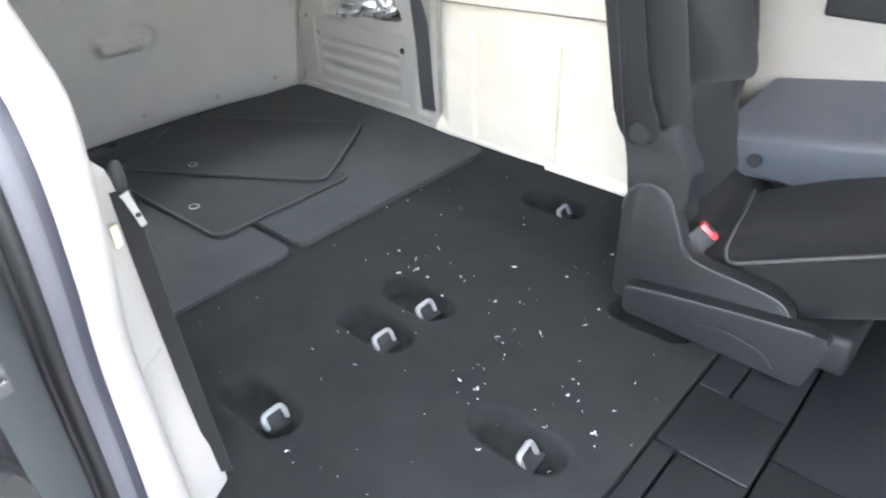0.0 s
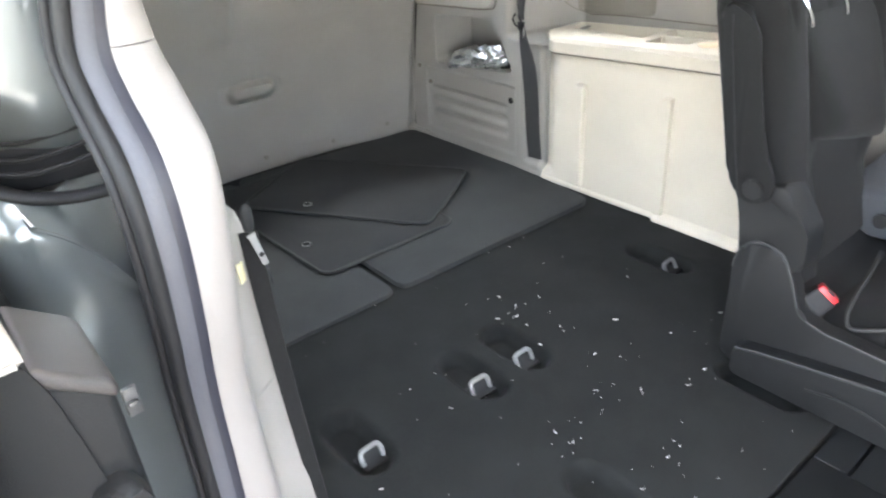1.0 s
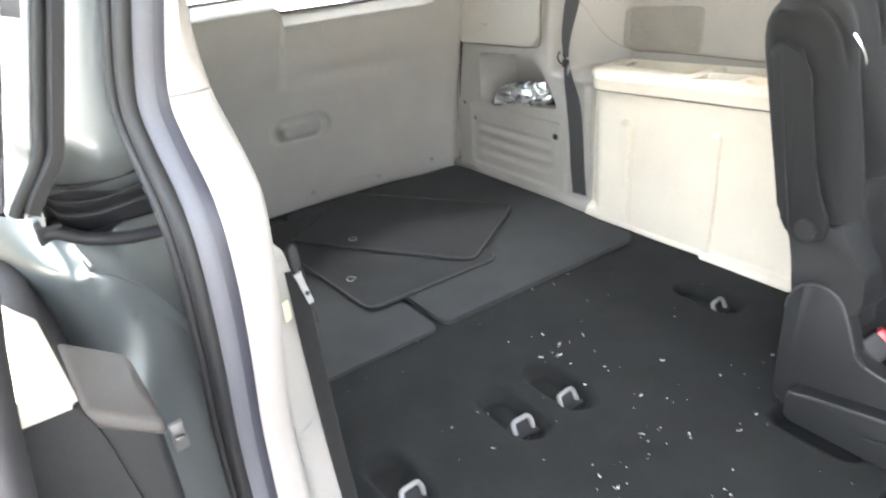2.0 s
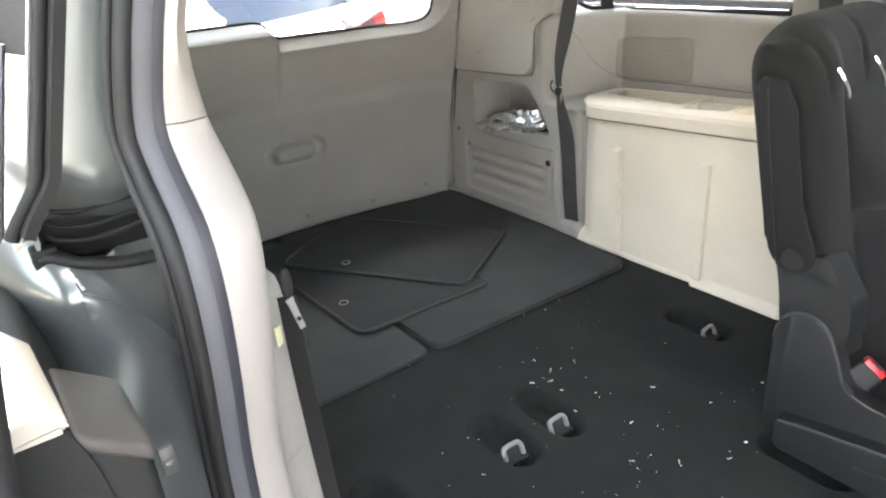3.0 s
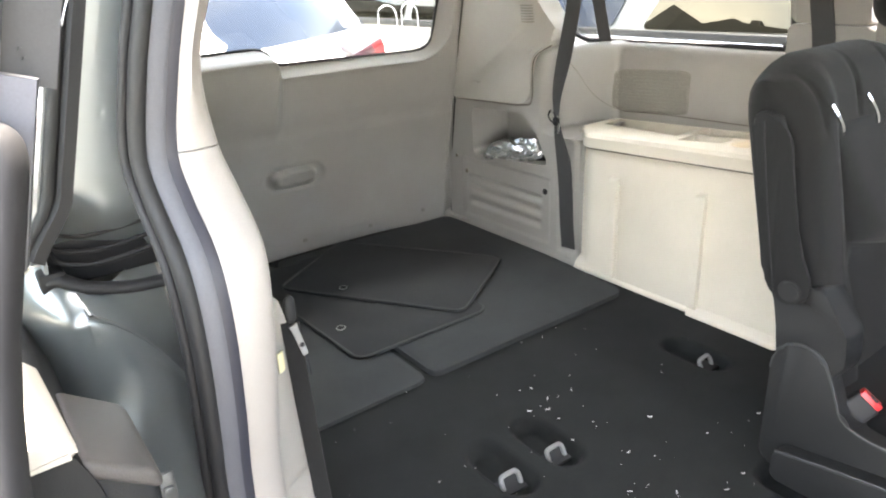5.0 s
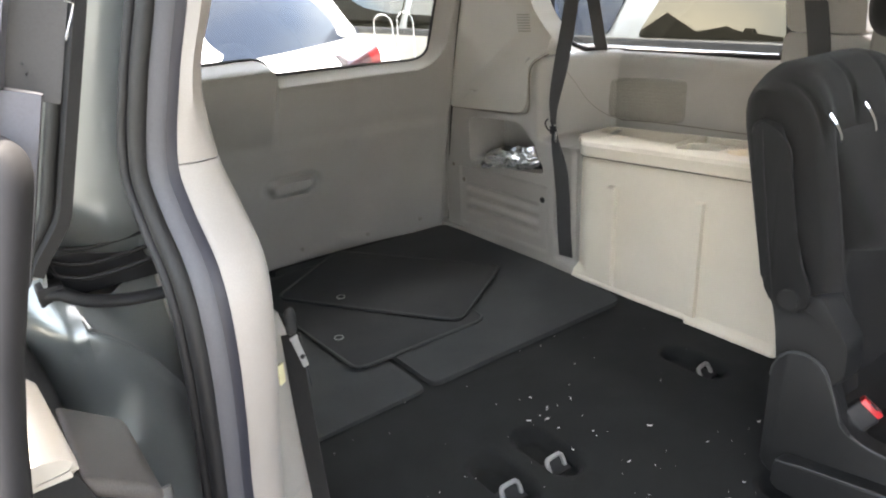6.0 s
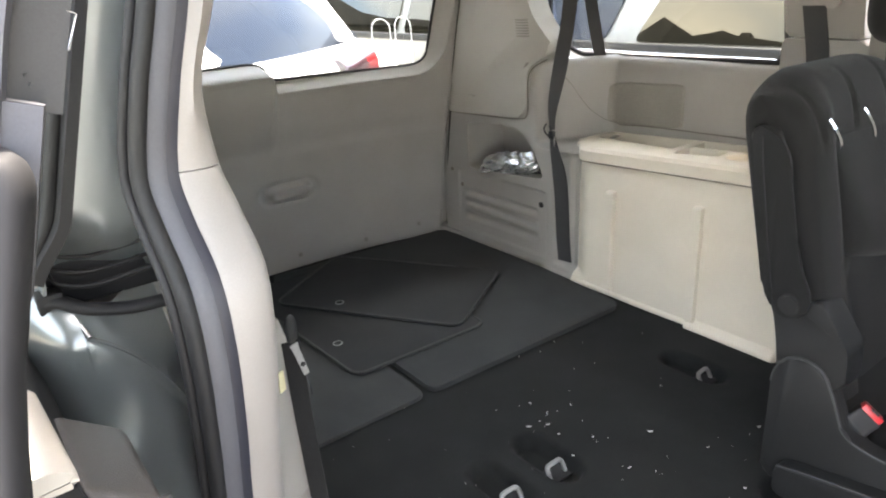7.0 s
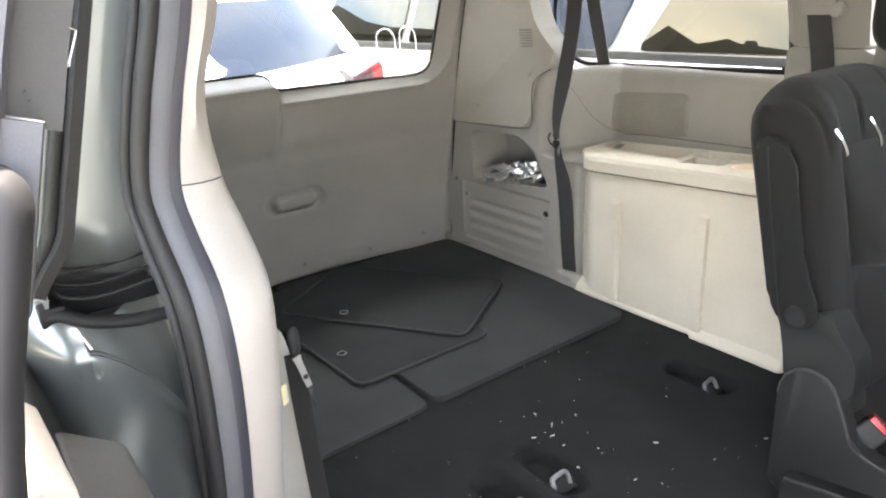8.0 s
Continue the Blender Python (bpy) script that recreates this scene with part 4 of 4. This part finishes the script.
    part("reflective_loop", sweep(pts, ribbon(0.0085, 0.003), (0, 1, 0)), CHROME, back, "shiny silver strap loop")
head = part("headrest", sheet([math.sin(a) for a in steps(-math.pi / 2, math.pi / 2, 24)], steps(0, 2 * math.pi, 32),
            lambda u, a: (1.655 + 0.055 * math.copysign(abs(math.cos(a)) ** 0.7, math.cos(a)) * (1 - abs(u) ** 4) ** 0.5, 0.60 + 0.125 * u,
                          0.925 + 0.085 * math.copysign(abs(math.sin(a)) ** 0.7, math.sin(a)) * (1 - abs(u) ** 4) ** 0.5)), FABRIC, seat, "black cloth headrest", smooth=80)
for y in (0.57, 0.63):
    part("post", tube([(1.64, y, 0.80), (1.635, y, 0.93)], 0.006, 8, side=(1, 0, 0)), RUBBER, head)


def cushion_at(u, v):
    # closed outline round the cushion: v turns about it, u runs from back to front
    x = 1.838 + 0.517 * u
    c, s = math.cos(v), math.sin(v)
    e = 0.42
    y = 0.425 + 0.212 * math.copysign(abs(c) ** e, c) * (1 - 0.25 * max(u - 0.85, 0) / 0.15)
    mid = 0.066 + 0.245 * u
    z = mid + 0.095 * math.copysign(abs(s) ** e, s)
    z += 0.010 * noise.noise((x * 6, y * 6, 4)) - 0.012 * math.exp(-((y - 0.415) / 0.12) ** 2) * (1 if s > 0 else 0)
    return (x, y, z)


bm = sheet(steps(0, 1, 36), steps(0, 2 * math.pi, 56), cushion_at)
bmesh.ops.remove_doubles(bm, verts=bm.verts, dist=0.0005)
bmesh.ops.holes_fill(bm, edges=[e for e in bm.edges if e.is_boundary], sides=0)
cush = part("cushion", bm, FABRIC, seat, "black cloth seat cushion", smooth=70)
edge = smooth_path([(1.842, 0.50, 0.190), (1.860, 0.40, 0.186), (1.874, 0.30, 0.182), (1.884, 0.245, 0.172), (1.903, 0.218, 0.162), (1.945, 0.212, 0.182), (2.053, 0.210, 0.238), (2.144, 0.210, 0.284), (2.33, 0.213, 0.376)], 8)
part("piping", tube(edge, 0.0036, 8), PIPING, cush, "dark grey cushion piping")
part("base_frame", box((1.74, 0.21, 0.0), (2.16, 0.60, 0.09), 0.015, 3), GREY_PLASTIC, seat, "dark seat base")
part("hinge_cover", prism(fillet([(1.66, 0.20), (1.73, 0.21), (1.79, 0.17), (1.90, 0.13), (1.90, 0.03), (1.70, 0.03)], 0.02), "y", 0.20, 0.63, 0.006), GREY_PLASTIC, seat)

buckle = thing("belt_buckle", "black seatbelt buckle with red release button", "buckle")
turn = Matrix.Translation((1.826, 0.216, 0.178)) @ Euler((radians(-18), radians(38), radians(14))).to_matrix().to_4x4() @ Matrix.Scale(1.28, 4)
bm = box((-0.020, -0.012, -0.055), (0.020, 0.012, 0.028), 0.005, 3)
bm.transform(turn)
part("housing", bm, RUBBER, buckle)
bm = box((-0.017, -0.0105, 0.022), (0.017, 0.0105, 0.036), 0.003, 2)
bm.transform(turn)
part("release_button", bm, RED, buckle, "red release button")
bm = box((-0.006, -0.0112, 0.034), (0.006, -0.004, 0.0368), 0.0)
bm.transform(turn)
part("button_marking", bm, RUBBER, buckle, "dark unreadable marking bar")
bm = sweep([Vector((1.80, 0.225, 0.02)), Vector((1.795, 0.225, 0.08)), Vector((1.80, 0.224, 0.14))], ribbon(0.03, 0.006), (1, 0, 0))
part("stalk", bm, WEB, buckle)

# ---- seat belts ----
belt = thing("seat_belt", "black webbing seat belt hanging beside the niche", "seat belt", "seat belts")
pts = smooth_path([(0.690, 0.655, 1.10), (0.665, 0.672, 0.90), (0.640, 0.66, 0.73), (0.645, 0.62, 0.60), (0.665, 0.597, 0.53)], 8)
n = len(pts)
bm = sweep(pts, ribbon(1, 1), lambda i, t: Vector((1, 0.25 + 0.9 * sm(i / n - 0.3), 0)))
for k, p in enumerate(pts):
    w = 0.052 - 0.034 * sm((k / n - 0.45) / 0.5)
    ring = [v for v in bm.verts[k * 4:k * 4 + 4]] if bm.verts.ensure_lookup_table() is None else []
    for v in ring:
        d = v.co - p
        s = Vector((1, 0.25 + 0.9 * sm(k / n - 0.3), 0)).normalized()
        a = d.dot(s)
        v.co = p + s * (math.copysign(w / 2, a)) + (d - s * a).normalized() * 0.0012
part("upper_webbing", bm, WEB, belt)
pts = smooth_path([(0.667, 0.596, 0.525), (0.672, 0.600, 0.47), (0.690, 0.606, 0.38), (0.697, 0.612, 0.28), (0.695, 0.622, 0.16), (0.700, 0.628, 0.06)], 8)
n = len(pts)
bm = sweep(pts, ribbon(1, 1), (1, 0.15, 0))
bm.verts.ensure_lookup_table()
for k, p in enumerate(pts):
    w = 0.016 + 0.040 * sm((k / n) / 0.45)
    s = Vector((1, 0.15, 0)).normalized()
    for v in bm.verts[k * 4:k * 4 + 4]:
        d = v.co - p
        a = d.dot(s)
        v.co = p + s * math.copysign(w / 2, a) + (d - s * a).normalized() * 0.0012
part("lower_webbing", bm, WEB, belt)
part("tongue_clip", join(tube(smooth_path([(0.645, 0.590, 0.548), (0.636, 0.588, 0.530), (0.655, 0.586, 0.512), (0.674, 0.588, 0.520), (0.660, 0.588, 0.545)], 5), 0.0028, 6),
                         box((0.655, 0.588, 0.500), (0.678, 0.600, 0.526), 0.003)), RUBBER, belt, "black belt tongue clip")
part("clip_pin", box((0.675, 0.590, 0.474), (0.682, 0.595, 0.510), 0.001), CHROME, belt)
pts = [(0.705, 0.68, 1.10), (0.685, 0.75, 0.92), (0.632, 0.865, 0.735), (0.628, 0.872, 0.715)]
part("shoulder_webbing", sweep(smooth_path(pts, 6), ribbon(0.048, 0.0025), (1, 0.1, 0)), WEB, belt)
part("slot_bezel", prism(fillet([(0.592, 0.856), (0.672, 0.856), (0.672, 0.885), (0.592, 0.885)], 0.006), "z", 0.724, 0.733, 0.002), BEIGE_GREY_SHADED, belt)

belt2 = thing("seat_belt", "black webbing seat belt over the pillar cover", "seat belt", "seat belts")
part("webbing", sweep(smooth_path([(1.405, 0.790, 0.66), (1.397, 0.790, 0.77), (1.378, 0.783, 0.88), (1.372, 0.765, 0.95), (1.365, 0.72, 1.15)], 5), ribbon(0.056, 0.003), (1, 0, 0)), WEB, belt2)
part("guide", prism(fillet([(1.340, 0.902), (1.412, 0.902), (1.420, 0.945), (1.335, 0.945)], 0.008), "y", 0.762, 0.778, 0.004), BEIGE_GREY_SHADED, belt2, "beige belt guide loop")
part("guide_knob", disc((1.424, 0.768, 0.912), (0, -1, 0.1), 0.018, 0.02, 22, 0.004), BEIGE_GREY_SHADED, belt2, "round beige anchor cover")

belt3 = thing("seat_belt", "black webbing seat belt with latch beside the near pillar", "seat belt", "seat belts")
pts = smooth_path([(1.463, -0.727, 0.572), (1.461, -0.725, 0.50), (1.460, -0.722, 0.42), (1.459, -0.716, 0.28), (1.457, -0.706, 0.12), (1.455, -0.700, 0.03)], 8)
part("webbing", sweep(pts, ribbon(0.025, 0.003), lambda i, t: (0.25 + 0.6 * sm(i / 40), 0.95, 0)), FABRIC, belt3, "black webbing")
bm = sheet([math.sin(a) for a in steps(-math.pi / 2, math.pi / 2, 14)], steps(0, 2 * math.pi, 18),
           lambda u, a: (1.464 + 0.006 * math.sin(a) * (1 - u ** 4) ** 0.5, -0.7245 + 0.0085 * math.cos(a) * (1 - u ** 4) ** 0.5, 0.591 + 0.021 * u))
part("latch_head", bm, GREY_PLASTIC, belt3, "dark plastic latch head", smooth=70)
bm = prism(fillet([(-0.0045, -0.027), (0.0045, -0.027), (0.0055, 0.022), (0.0075, 0.029), (-0.0075, 0.029), (-0.0055, 0.022)], 0.002), "x", -0.001, 0.001, 0.0004, 1)
bm.transform(Matrix.Translation((1.467, -0.7185, 0.543)) @ Matrix.Rotation(radians(15), 4, "X"))
bmesh.ops.scale(bm, vec=(1, 0.88, 0.94), space=Matrix.Translation((-1.467, 0.7185, -0.543)), verts=bm.verts)
part("latch_plate", bm, STEEL, belt3, "bright steel latch plate")
part("plate_hole", disc((1.468, -0.7165, 0.536), (1, -0.1, 0), 0.0034, 0.003, 16, 0), DARK, belt3)
part("plate_edge", tube(smooth_path([(1.4675, -0.7125, 0.520), (1.4675, -0.7105, 0.503), (1.4670, -0.7090, 0.485)], 5), 0.0009, 6), CHROME, belt3)

# ---- things on the floor ----
def striker(x, y, lean):
    ob = thing("seat_striker", "bent zinc-steel seat striker in a carpet recess", "striker", "seat strikers in the floor", at=(x, y, -0.027))
    pts = smooth_path([(0.014, -0.027, 0), (0.008, -0.027, 0.016), (0.001, -0.025, 0.031), (0.0, -0.017, 0.0375), (0.0, 0.004, 0.0385), (0.0, 0.017, 0.038), (0.003, 0.025, 0.030), (0.010, 0.027, 0.014), (0.016, 0.026, 0)], 4)
    part("loop", tube(pts, 0.0066, 10, side=(1, 0, 0.2)), STEEL, ob, "bent bright steel loop", smooth=80)
    part("base", box((-0.02, -0.034, -0.004), (0.035, 0.034, 0.004), 0.002), RUBBER, ob, "dark base plate")
    ob.rotation_euler = (0, 0, lean)
    ob.scale = (0.85, 0.85, 0.72)
    return ob


first = striker(1.376, 0.436, 0.05)
for x, y, a in ((1.375, -0.130, 0.0), (1.375, -0.264, -0.06), (1.377, -0.553, 0.02), (1.792, -0.318, 0.12)):
    copy_thing(first, Matrix.Translation((x, y, -0.027)) @ Matrix.Rotation(a, 4, "Z"))


def floor_mat(poly, z0, eyelet, label):
    ob = thing("floor_mat", label, "floor mat", "stacked floor mats", at=(0, 0, 0))
    line = fillet(poly, 0.045, 7)
    bm = prism(line, "z", z0, z0 + 0.007, 0.002, 2)
    part("carpet", bm, MAT, ob, "black tufted carpet")
    part("edging", tube([(x, y, z0 + 0.006 + 0.0015 * math.sin(x * 20 + y * 13)) for x, y in line], 0.0048, 8, closed_path=True), MAT_EDGE, ob, "black stitched edging")
    ring = [(eyelet[0] + 0.0130 * math.cos(a), eyelet[1] + 0.0130 * math.sin(a), z0 + 0.0085) for a in steps(0, 2 * math.pi, 20)[:-1]]
    part("eyelet", tube(ring, 0.0019, 8, closed_path=True), STEEL, ob, "chrome eyelet")
    part("eyelet_hole", disc((*eyelet, z0 + 0.0082), (0, 0, 1), 0.0125, 0.002, 16, 0), DARK, ob)
    return ob


floor_mat([(0.05, -0.318), (0.795, -0.288), (0.803, 0.168), (0.05, 0.150)], 0.0155, (0.603, -0.240), "black carpet floor mat lying flat on the load floor")
floor_mat([(0.777, 0.088), (0.545, 0.455), (-0.005, 0.095), (0.225, -0.268)], 0.0235, (0.376, -0.104), "black carpet floor mat laid askew over another mat")

pouch = thing("plastic_pouch", "crumpled clear plastic bag in the side niche", "bag")


def pouch_at(u, v):
    x = 0.408 + 0.155 * u
    c, s = math.cos(v), math.sin(v)
    r = (1 - abs(u) ** 6) ** 0.4
    k = 0.018 * noise.noise((x * 20, c * 2.0, s * 2.0)) + 0.010 * abs(noise.noise((x * 55 + 2 * s, c * 2.4, s * 2.4))) + 0.002 * noise.noise((x * 110, c * 5, s * 5))
    return (x, 0.655 + (0.050 + k) * c * r, 0.360 + 0.03 * u + (0.036 + k) * s * r)


part("film", sheet([math.sin(a) for a in steps(-1.57, 1.57, 90)], steps(0, 2 * math.pi, 72), pouch_at), FOIL, pouch, "crumpled shiny clear film", smooth=50)
part("contents", sheet([math.sin(a) for a in steps(-1.57, 1.57, 20)], steps(0, 2 * math.pi, 20),
     lambda u, v: (0.45 + 0.13 * u, 0.675 + 0.035 * math.cos(v) * (1 - u * u) ** 0.5, 0.358 + 0.026 * math.sin(v) * (1 - u * u) ** 0.5)), RUBBER, pouch, "dark contents")

# pale flakes scattered over the carpet
rng = random.Random(5)
SPOTS = [(1.18, -0.01), (1.235, -0.01), (1.27, -0.04), (1.245, -0.08), (1.25, 0.06), (1.447, 0.116), (1.386, -0.08), (1.495, -0.02), (1.573, -0.113), (1.637, -0.045),
         (1.695, 0.037), (1.69, 0.105), (1.603, 0.315), (1.406, -0.367), (1.304, -0.30), (1.596, -0.265), (1.638, -0.258), (1.781, -0.162), (1.793, -0.256), (1.866, -0.212), (1.733, -0.375), (1.478, -0.595)]
spots = [(x, y, rng.uniform(0.8, 1.3)) for x, y in SPOTS]
for cx, cy, sd, k in ((1.24, -0.02, 0.05, 6), (1.63, -0.26, 0.04, 9), (1.84, -0.22, 0.05, 10), (1.55, -0.05, 0.16, 11), (1.2, 0.1, 0.25, 8), (0.85, 0.25, 0.12, 3)):
    for _ in range(k):
        spots.append((min(rng.gauss(cx, sd), 1.93), max(min(rng.gauss(cy, sd), 0.58), -0.65), rng.uniform(0.25, 0.7)))
bm = bmesh.new()
for _ in range(70):
    spots.append((rng.uniform(1.0, 1.93), rng.uniform(-0.62, 0.5), rng.uniform(0.08, 0.2)))
for x, y, s in spots:
    base = floor_z(x, y) + (0.011 if x < 0.97 else 0)
    a, bend = rng.uniform(0, 6.28), rng.uniform(-1.2, 1.2)
    L, W = 0.0092 * s, 0.0013 * s
    rows = []
    for k in range(5):
        t = (k / 4 - 0.5)
        ang = a + bend * t
        px, py = x + L * t * math.cos(ang), y + L * t * math.sin(ang)
        nx, ny = -math.sin(ang) * W / 2, math.cos(ang) * W / 2
        h = base + 0.0016 + 0.003 * s * t * t
        rows.append([bm.verts.new((px + nx, py + ny, h)), bm.verts.new((px - nx, py - ny, h + 0.001)), bm.verts.new((px - nx, py - ny, h - 0.0006)), bm.verts.new((px + nx, py + ny, h - 0.0014))])
    for r0, r1 in zip(rows, rows[1:]):
        for j in range(4):
            bm.faces.new((r0[j], r0[(j + 1) % 4], r1[(j + 1) % 4], r1[j]))
    bm.faces.new(rows[0][::-1])
    bm.faces.new(rows[-1])
flakes = finish("paper_flakes", bm, FLAKE, smooth=0)
tagged(flakes, "small white curled flakes scattered on black carpet", "debris", kind="stuff")

# ---- outside ----
def sedan(name, label):
    """A parked saloon, its rear right corner at the origin and its nose along +x."""
    car = thing(name, label, "car", "parked cars")
    side = [(0.02, 0.30), (0.0, 0.70), (0.03, 0.98), (0.10, 1.06), (0.45, 1.10), (1.6, 1.06), (2.9, 1.02), (3.5, 0.98), (4.4, 0.80), (4.58, 0.60), (4.55, 0.25)]
    bm = prism(fillet(side, 0.10, 5), "y", -0.10, 2.04, 0.09, 4)
    for v in bm.verts:
        v.co.y = 0.89 + (v.co.y - 0.89) * (1 - 0.06 * abs(v.co.z - 0.7) - 0.10 * sm((0.5 - v.co.x) / 0.5) - 0.12 * sm((v.co.x - 4.0) / 0.6))
    part("body", bm, WHITE_PAINT, car, "glossy white bodywork", smooth=50)
    top = [(0.33, 1.07), (0.60, 1.50), (0.80, 1.62), (2.4, 1.62), (2.75, 1.55), (3.45, 1.00)]

    def taper(bm, k=0.40):
        for v in bm.verts:
            v.co.y = 0.89 + (v.co.y - 0.89) * (1 - k * 0.8 * max(v.co.z - 1.02, 0))
        return bm

    part("roof", taper(prism(fillet(top, 0.08, 5), "y", 0.0, 2.08, 0.05, 3)), WHITE_PAINT, car, "white roof", smooth=50)

    def rear_glass(u, v):
        w = 2 * u - 1
        half = 0.965 - 0.25 * v + 0.05 * v * (1 - v)
        z = 1.088 + 0.412 * v + 0.012 * w ** 4 * (1 - v) - 0.02 * w ** 4 * v
        return (0.325 + 0.26 * v + 0.05 * w ** 2 - 0.012 * math.sin(math.pi * v), 0.955 + half * w + 0.22 * max(w, 0) ** 2 - 0.05 * max(-w, 0) ** 2, z)

    part("rear_window", sheet(steps(0, 1, 36), steps(0, 1, 20), rear_glass, 0.012), CAR_GLASS, car, "blue-tinted curved rear window", 60)
    for y0, y1 in ((-0.015, 0.01), (1.77, 1.795)):
        for poly in ([(0.95, 1.12), (1.75, 1.10), (1.75, 1.42), (1.32, 1.40)], [(1.82, 1.10), (3.1, 1.06), (2.66, 1.40), (1.82, 1.42)]):
            part("side_window", taper(prism(fillet(poly, 0.04), "y", y0, y1, 0.004)), CAR_GLASS, car, "dark side window")
    for y0, s, drop in ((0.43, 1, 0.0), (1.86, -1, 0.10)):
        def lamp_shape(a, b, proud):
            bm = prism(fillet([(-0.015 - proud, 0.86), (-0.018 - proud, 1.03), (0.05, 1.10 + proud), (0.16, 1.06), (0.06, 0.87)], 0.03), "y", a, b, 0.015, 3)
            for v in bm.verts:
                v.co.z -= 0.08 * v.co.y * max(v.co.z - 0.88, 0) / 0.17
                v.co.z -= drop
                v.co.y = y0 + s * v.co.y
            return bm

        lamp = part("tail_lamp", lamp_shape(0.0, 0.48, 0.0), TAIL_RED, car, "red tail lamp")
        part("lens", lamp_shape(0.17, 0.486, 0.006), PLUM, lamp, "dark plum reversing lens")
    part("bumper", box((-0.06, 0.08, 0.35), (0.15, 1.70, 0.62), 0.06, 4), WHITE_PAINT, car)
    for x in (0.95, 3.65):
        for y in (0.0, 1.78):
            wheel = part("wheel", disc((x, y, 0.32), (0, 1, 0), 0.32, 0.20, 28, 0.03), TYRE, car, "black tyre with silver rim")
            part("rim", disc((x, y, 0.32), (0, 1, 0), 0.19, 0.215, 24, 0.01), SILVER_PAINT, wheel)
    return car


car = sedan("parked_car", "white saloon car parked behind the liftgate")
car.matrix_world = Matrix.Translation((-2.25, 1.97, GROUND)) @ Matrix.Rotation(math.atan2(-0.54, -0.84), 4, "Z")
copy_thing(car, Matrix.Translation((-4.3, -0.35, GROUND)) @ Matrix.Rotation(math.pi, 4, "Z"))

van = thing("parked_van", "silver van parked alongside with dark reflecting windows", "van", "parked cars")
VY = 2.52
bm = prism(fillet([(-5.4, -0.22), (-5.4, 0.50), (-4.9, 0.57), (2.8, 0.58), (3.2, 0.45), (3.3, -0.22)], 0.08, 5), "y", VY, VY + 1.8, 0.05, 3)
part("body", bm, SILVER_PAINT, van, "silver bodywork", smooth=50)
lean = math.tan(radians(18))


def leaning(bm):
    for v in bm.verts:
        v.co.y += lean * (v.co.z - 0.585)
    return bm


for poly in ([(-0.51, 0.594), (1.05, 0.605), (1.05, 1.05), (-0.23, 1.05), (-0.31, 0.98)], [(-1.60, 0.592), (-0.74, 0.592), (-0.59, 1.0), (-1.5, 1.05)], [(1.15, 0.605), (2.4, 0.605), (2.1, 1.05), (1.15, 1.05)],
             [(-3.0, 0.592), (-1.72, 0.592), (-1.64, 1.05), (-2.95, 1.05)], [(-4.7, 0.592), (-3.12, 0.592), (-3.08, 1.05), (-4.4, 1.05)]):
    # one pane gets the bluer glass, standing in for its blue sky reflection
    part("window", leaning(prism(fillet(poly, 0.05), "y", VY - 0.005, VY + 0.015, 0.004)), CAR_GLASS if poly[0][0] == -1.60 else VAN_GLASS, van, "dark reflecting side window", 0)
part("upper_body", leaning(prism([(-5.0, 0.54), (2.9, 0.54), (2.3, 1.18), (-4.6, 1.18)], "y", VY + 0.01, VY + 1.2, 0.02)), SILVER_PAINT, van, "silver roof and pillars")
part("window_sill", box((-4.9, VY - 0.022, 0.535), (2.5, VY + 0.012, 0.590), 0.008), RUBBER, van, "dark window sill strip")
for x in (-4.3, 2.2):
    part("wheel", disc((x, VY + 0.13, GROUND + 0.33), (0, 1, 0), 0.33, 0.24, 28, 0.03), TYRE, van, "black tyre")

house = thing("house", "dark-roofed house with a gable across the lane", "house")
part("wall", box((-9.9, -14, GROUND), (-3.0, -8.2, 6.3), 0.05), BRICK, house, "dark brown wall")
part("roof", prism([(-10.3, 6.2), (-9.9, 6.58), (-9.16, 7.27), (-8.07, 6.72), (-7.32, 6.92), (-6.97, 6.77), (-5.83, 6.66), (-2.6, 6.2)], "y", -14.3, -8.0, 0.02), RUBBER, house, "dark tiled gable roof")
part("chimney", box((-6.85, -8.4, 6.6), (-6.6, -8.02, 6.88), 0.01), RUBBER, house)
house2 = thing("house", "dark-roofed house further along the lane", "house")
part("wall", box((-28.5, -16, GROUND), (-14, -8.2, 6.9), 0.05), BRICK, house2, "dark brown wall")
part("roof", prism([(-30.5, 6.8), (-27.85, 8.29), (-24.5, 7.39), (-22.3, 7.13), (-20.1, 7.09), (-13.6, 6.8)], "y", -16.3, -8.0, 0.02), RUBBER, house2, "dark tiled gable roof")

# white wire hoops standing by the parked car
for x, y, h, w in ((-2.75, 2.12, 0.74, 0.10), (-2.72, 2.32, 0.745, 0.09), (-2.55, 1.72, 0.645, 0.07)):
    hoop = thing("wire_hoop", "thin white wire hoop standing by the parked car", "hoop", "wire hoops")
    pts = [(x, y + w * math.cos(a) * (1 if a < 1.6 else 0.9), h - 0.10 + 0.10 * math.sin(a)) for a in steps(0, 2.6, 14)]
    part("wire", tube([(x, y + w, GROUND)] + pts + [(x, pts[-1][1] - 0.02, GROUND)], 0.0026, 6), WHITE_PAINT, hoop, "bent white wire")
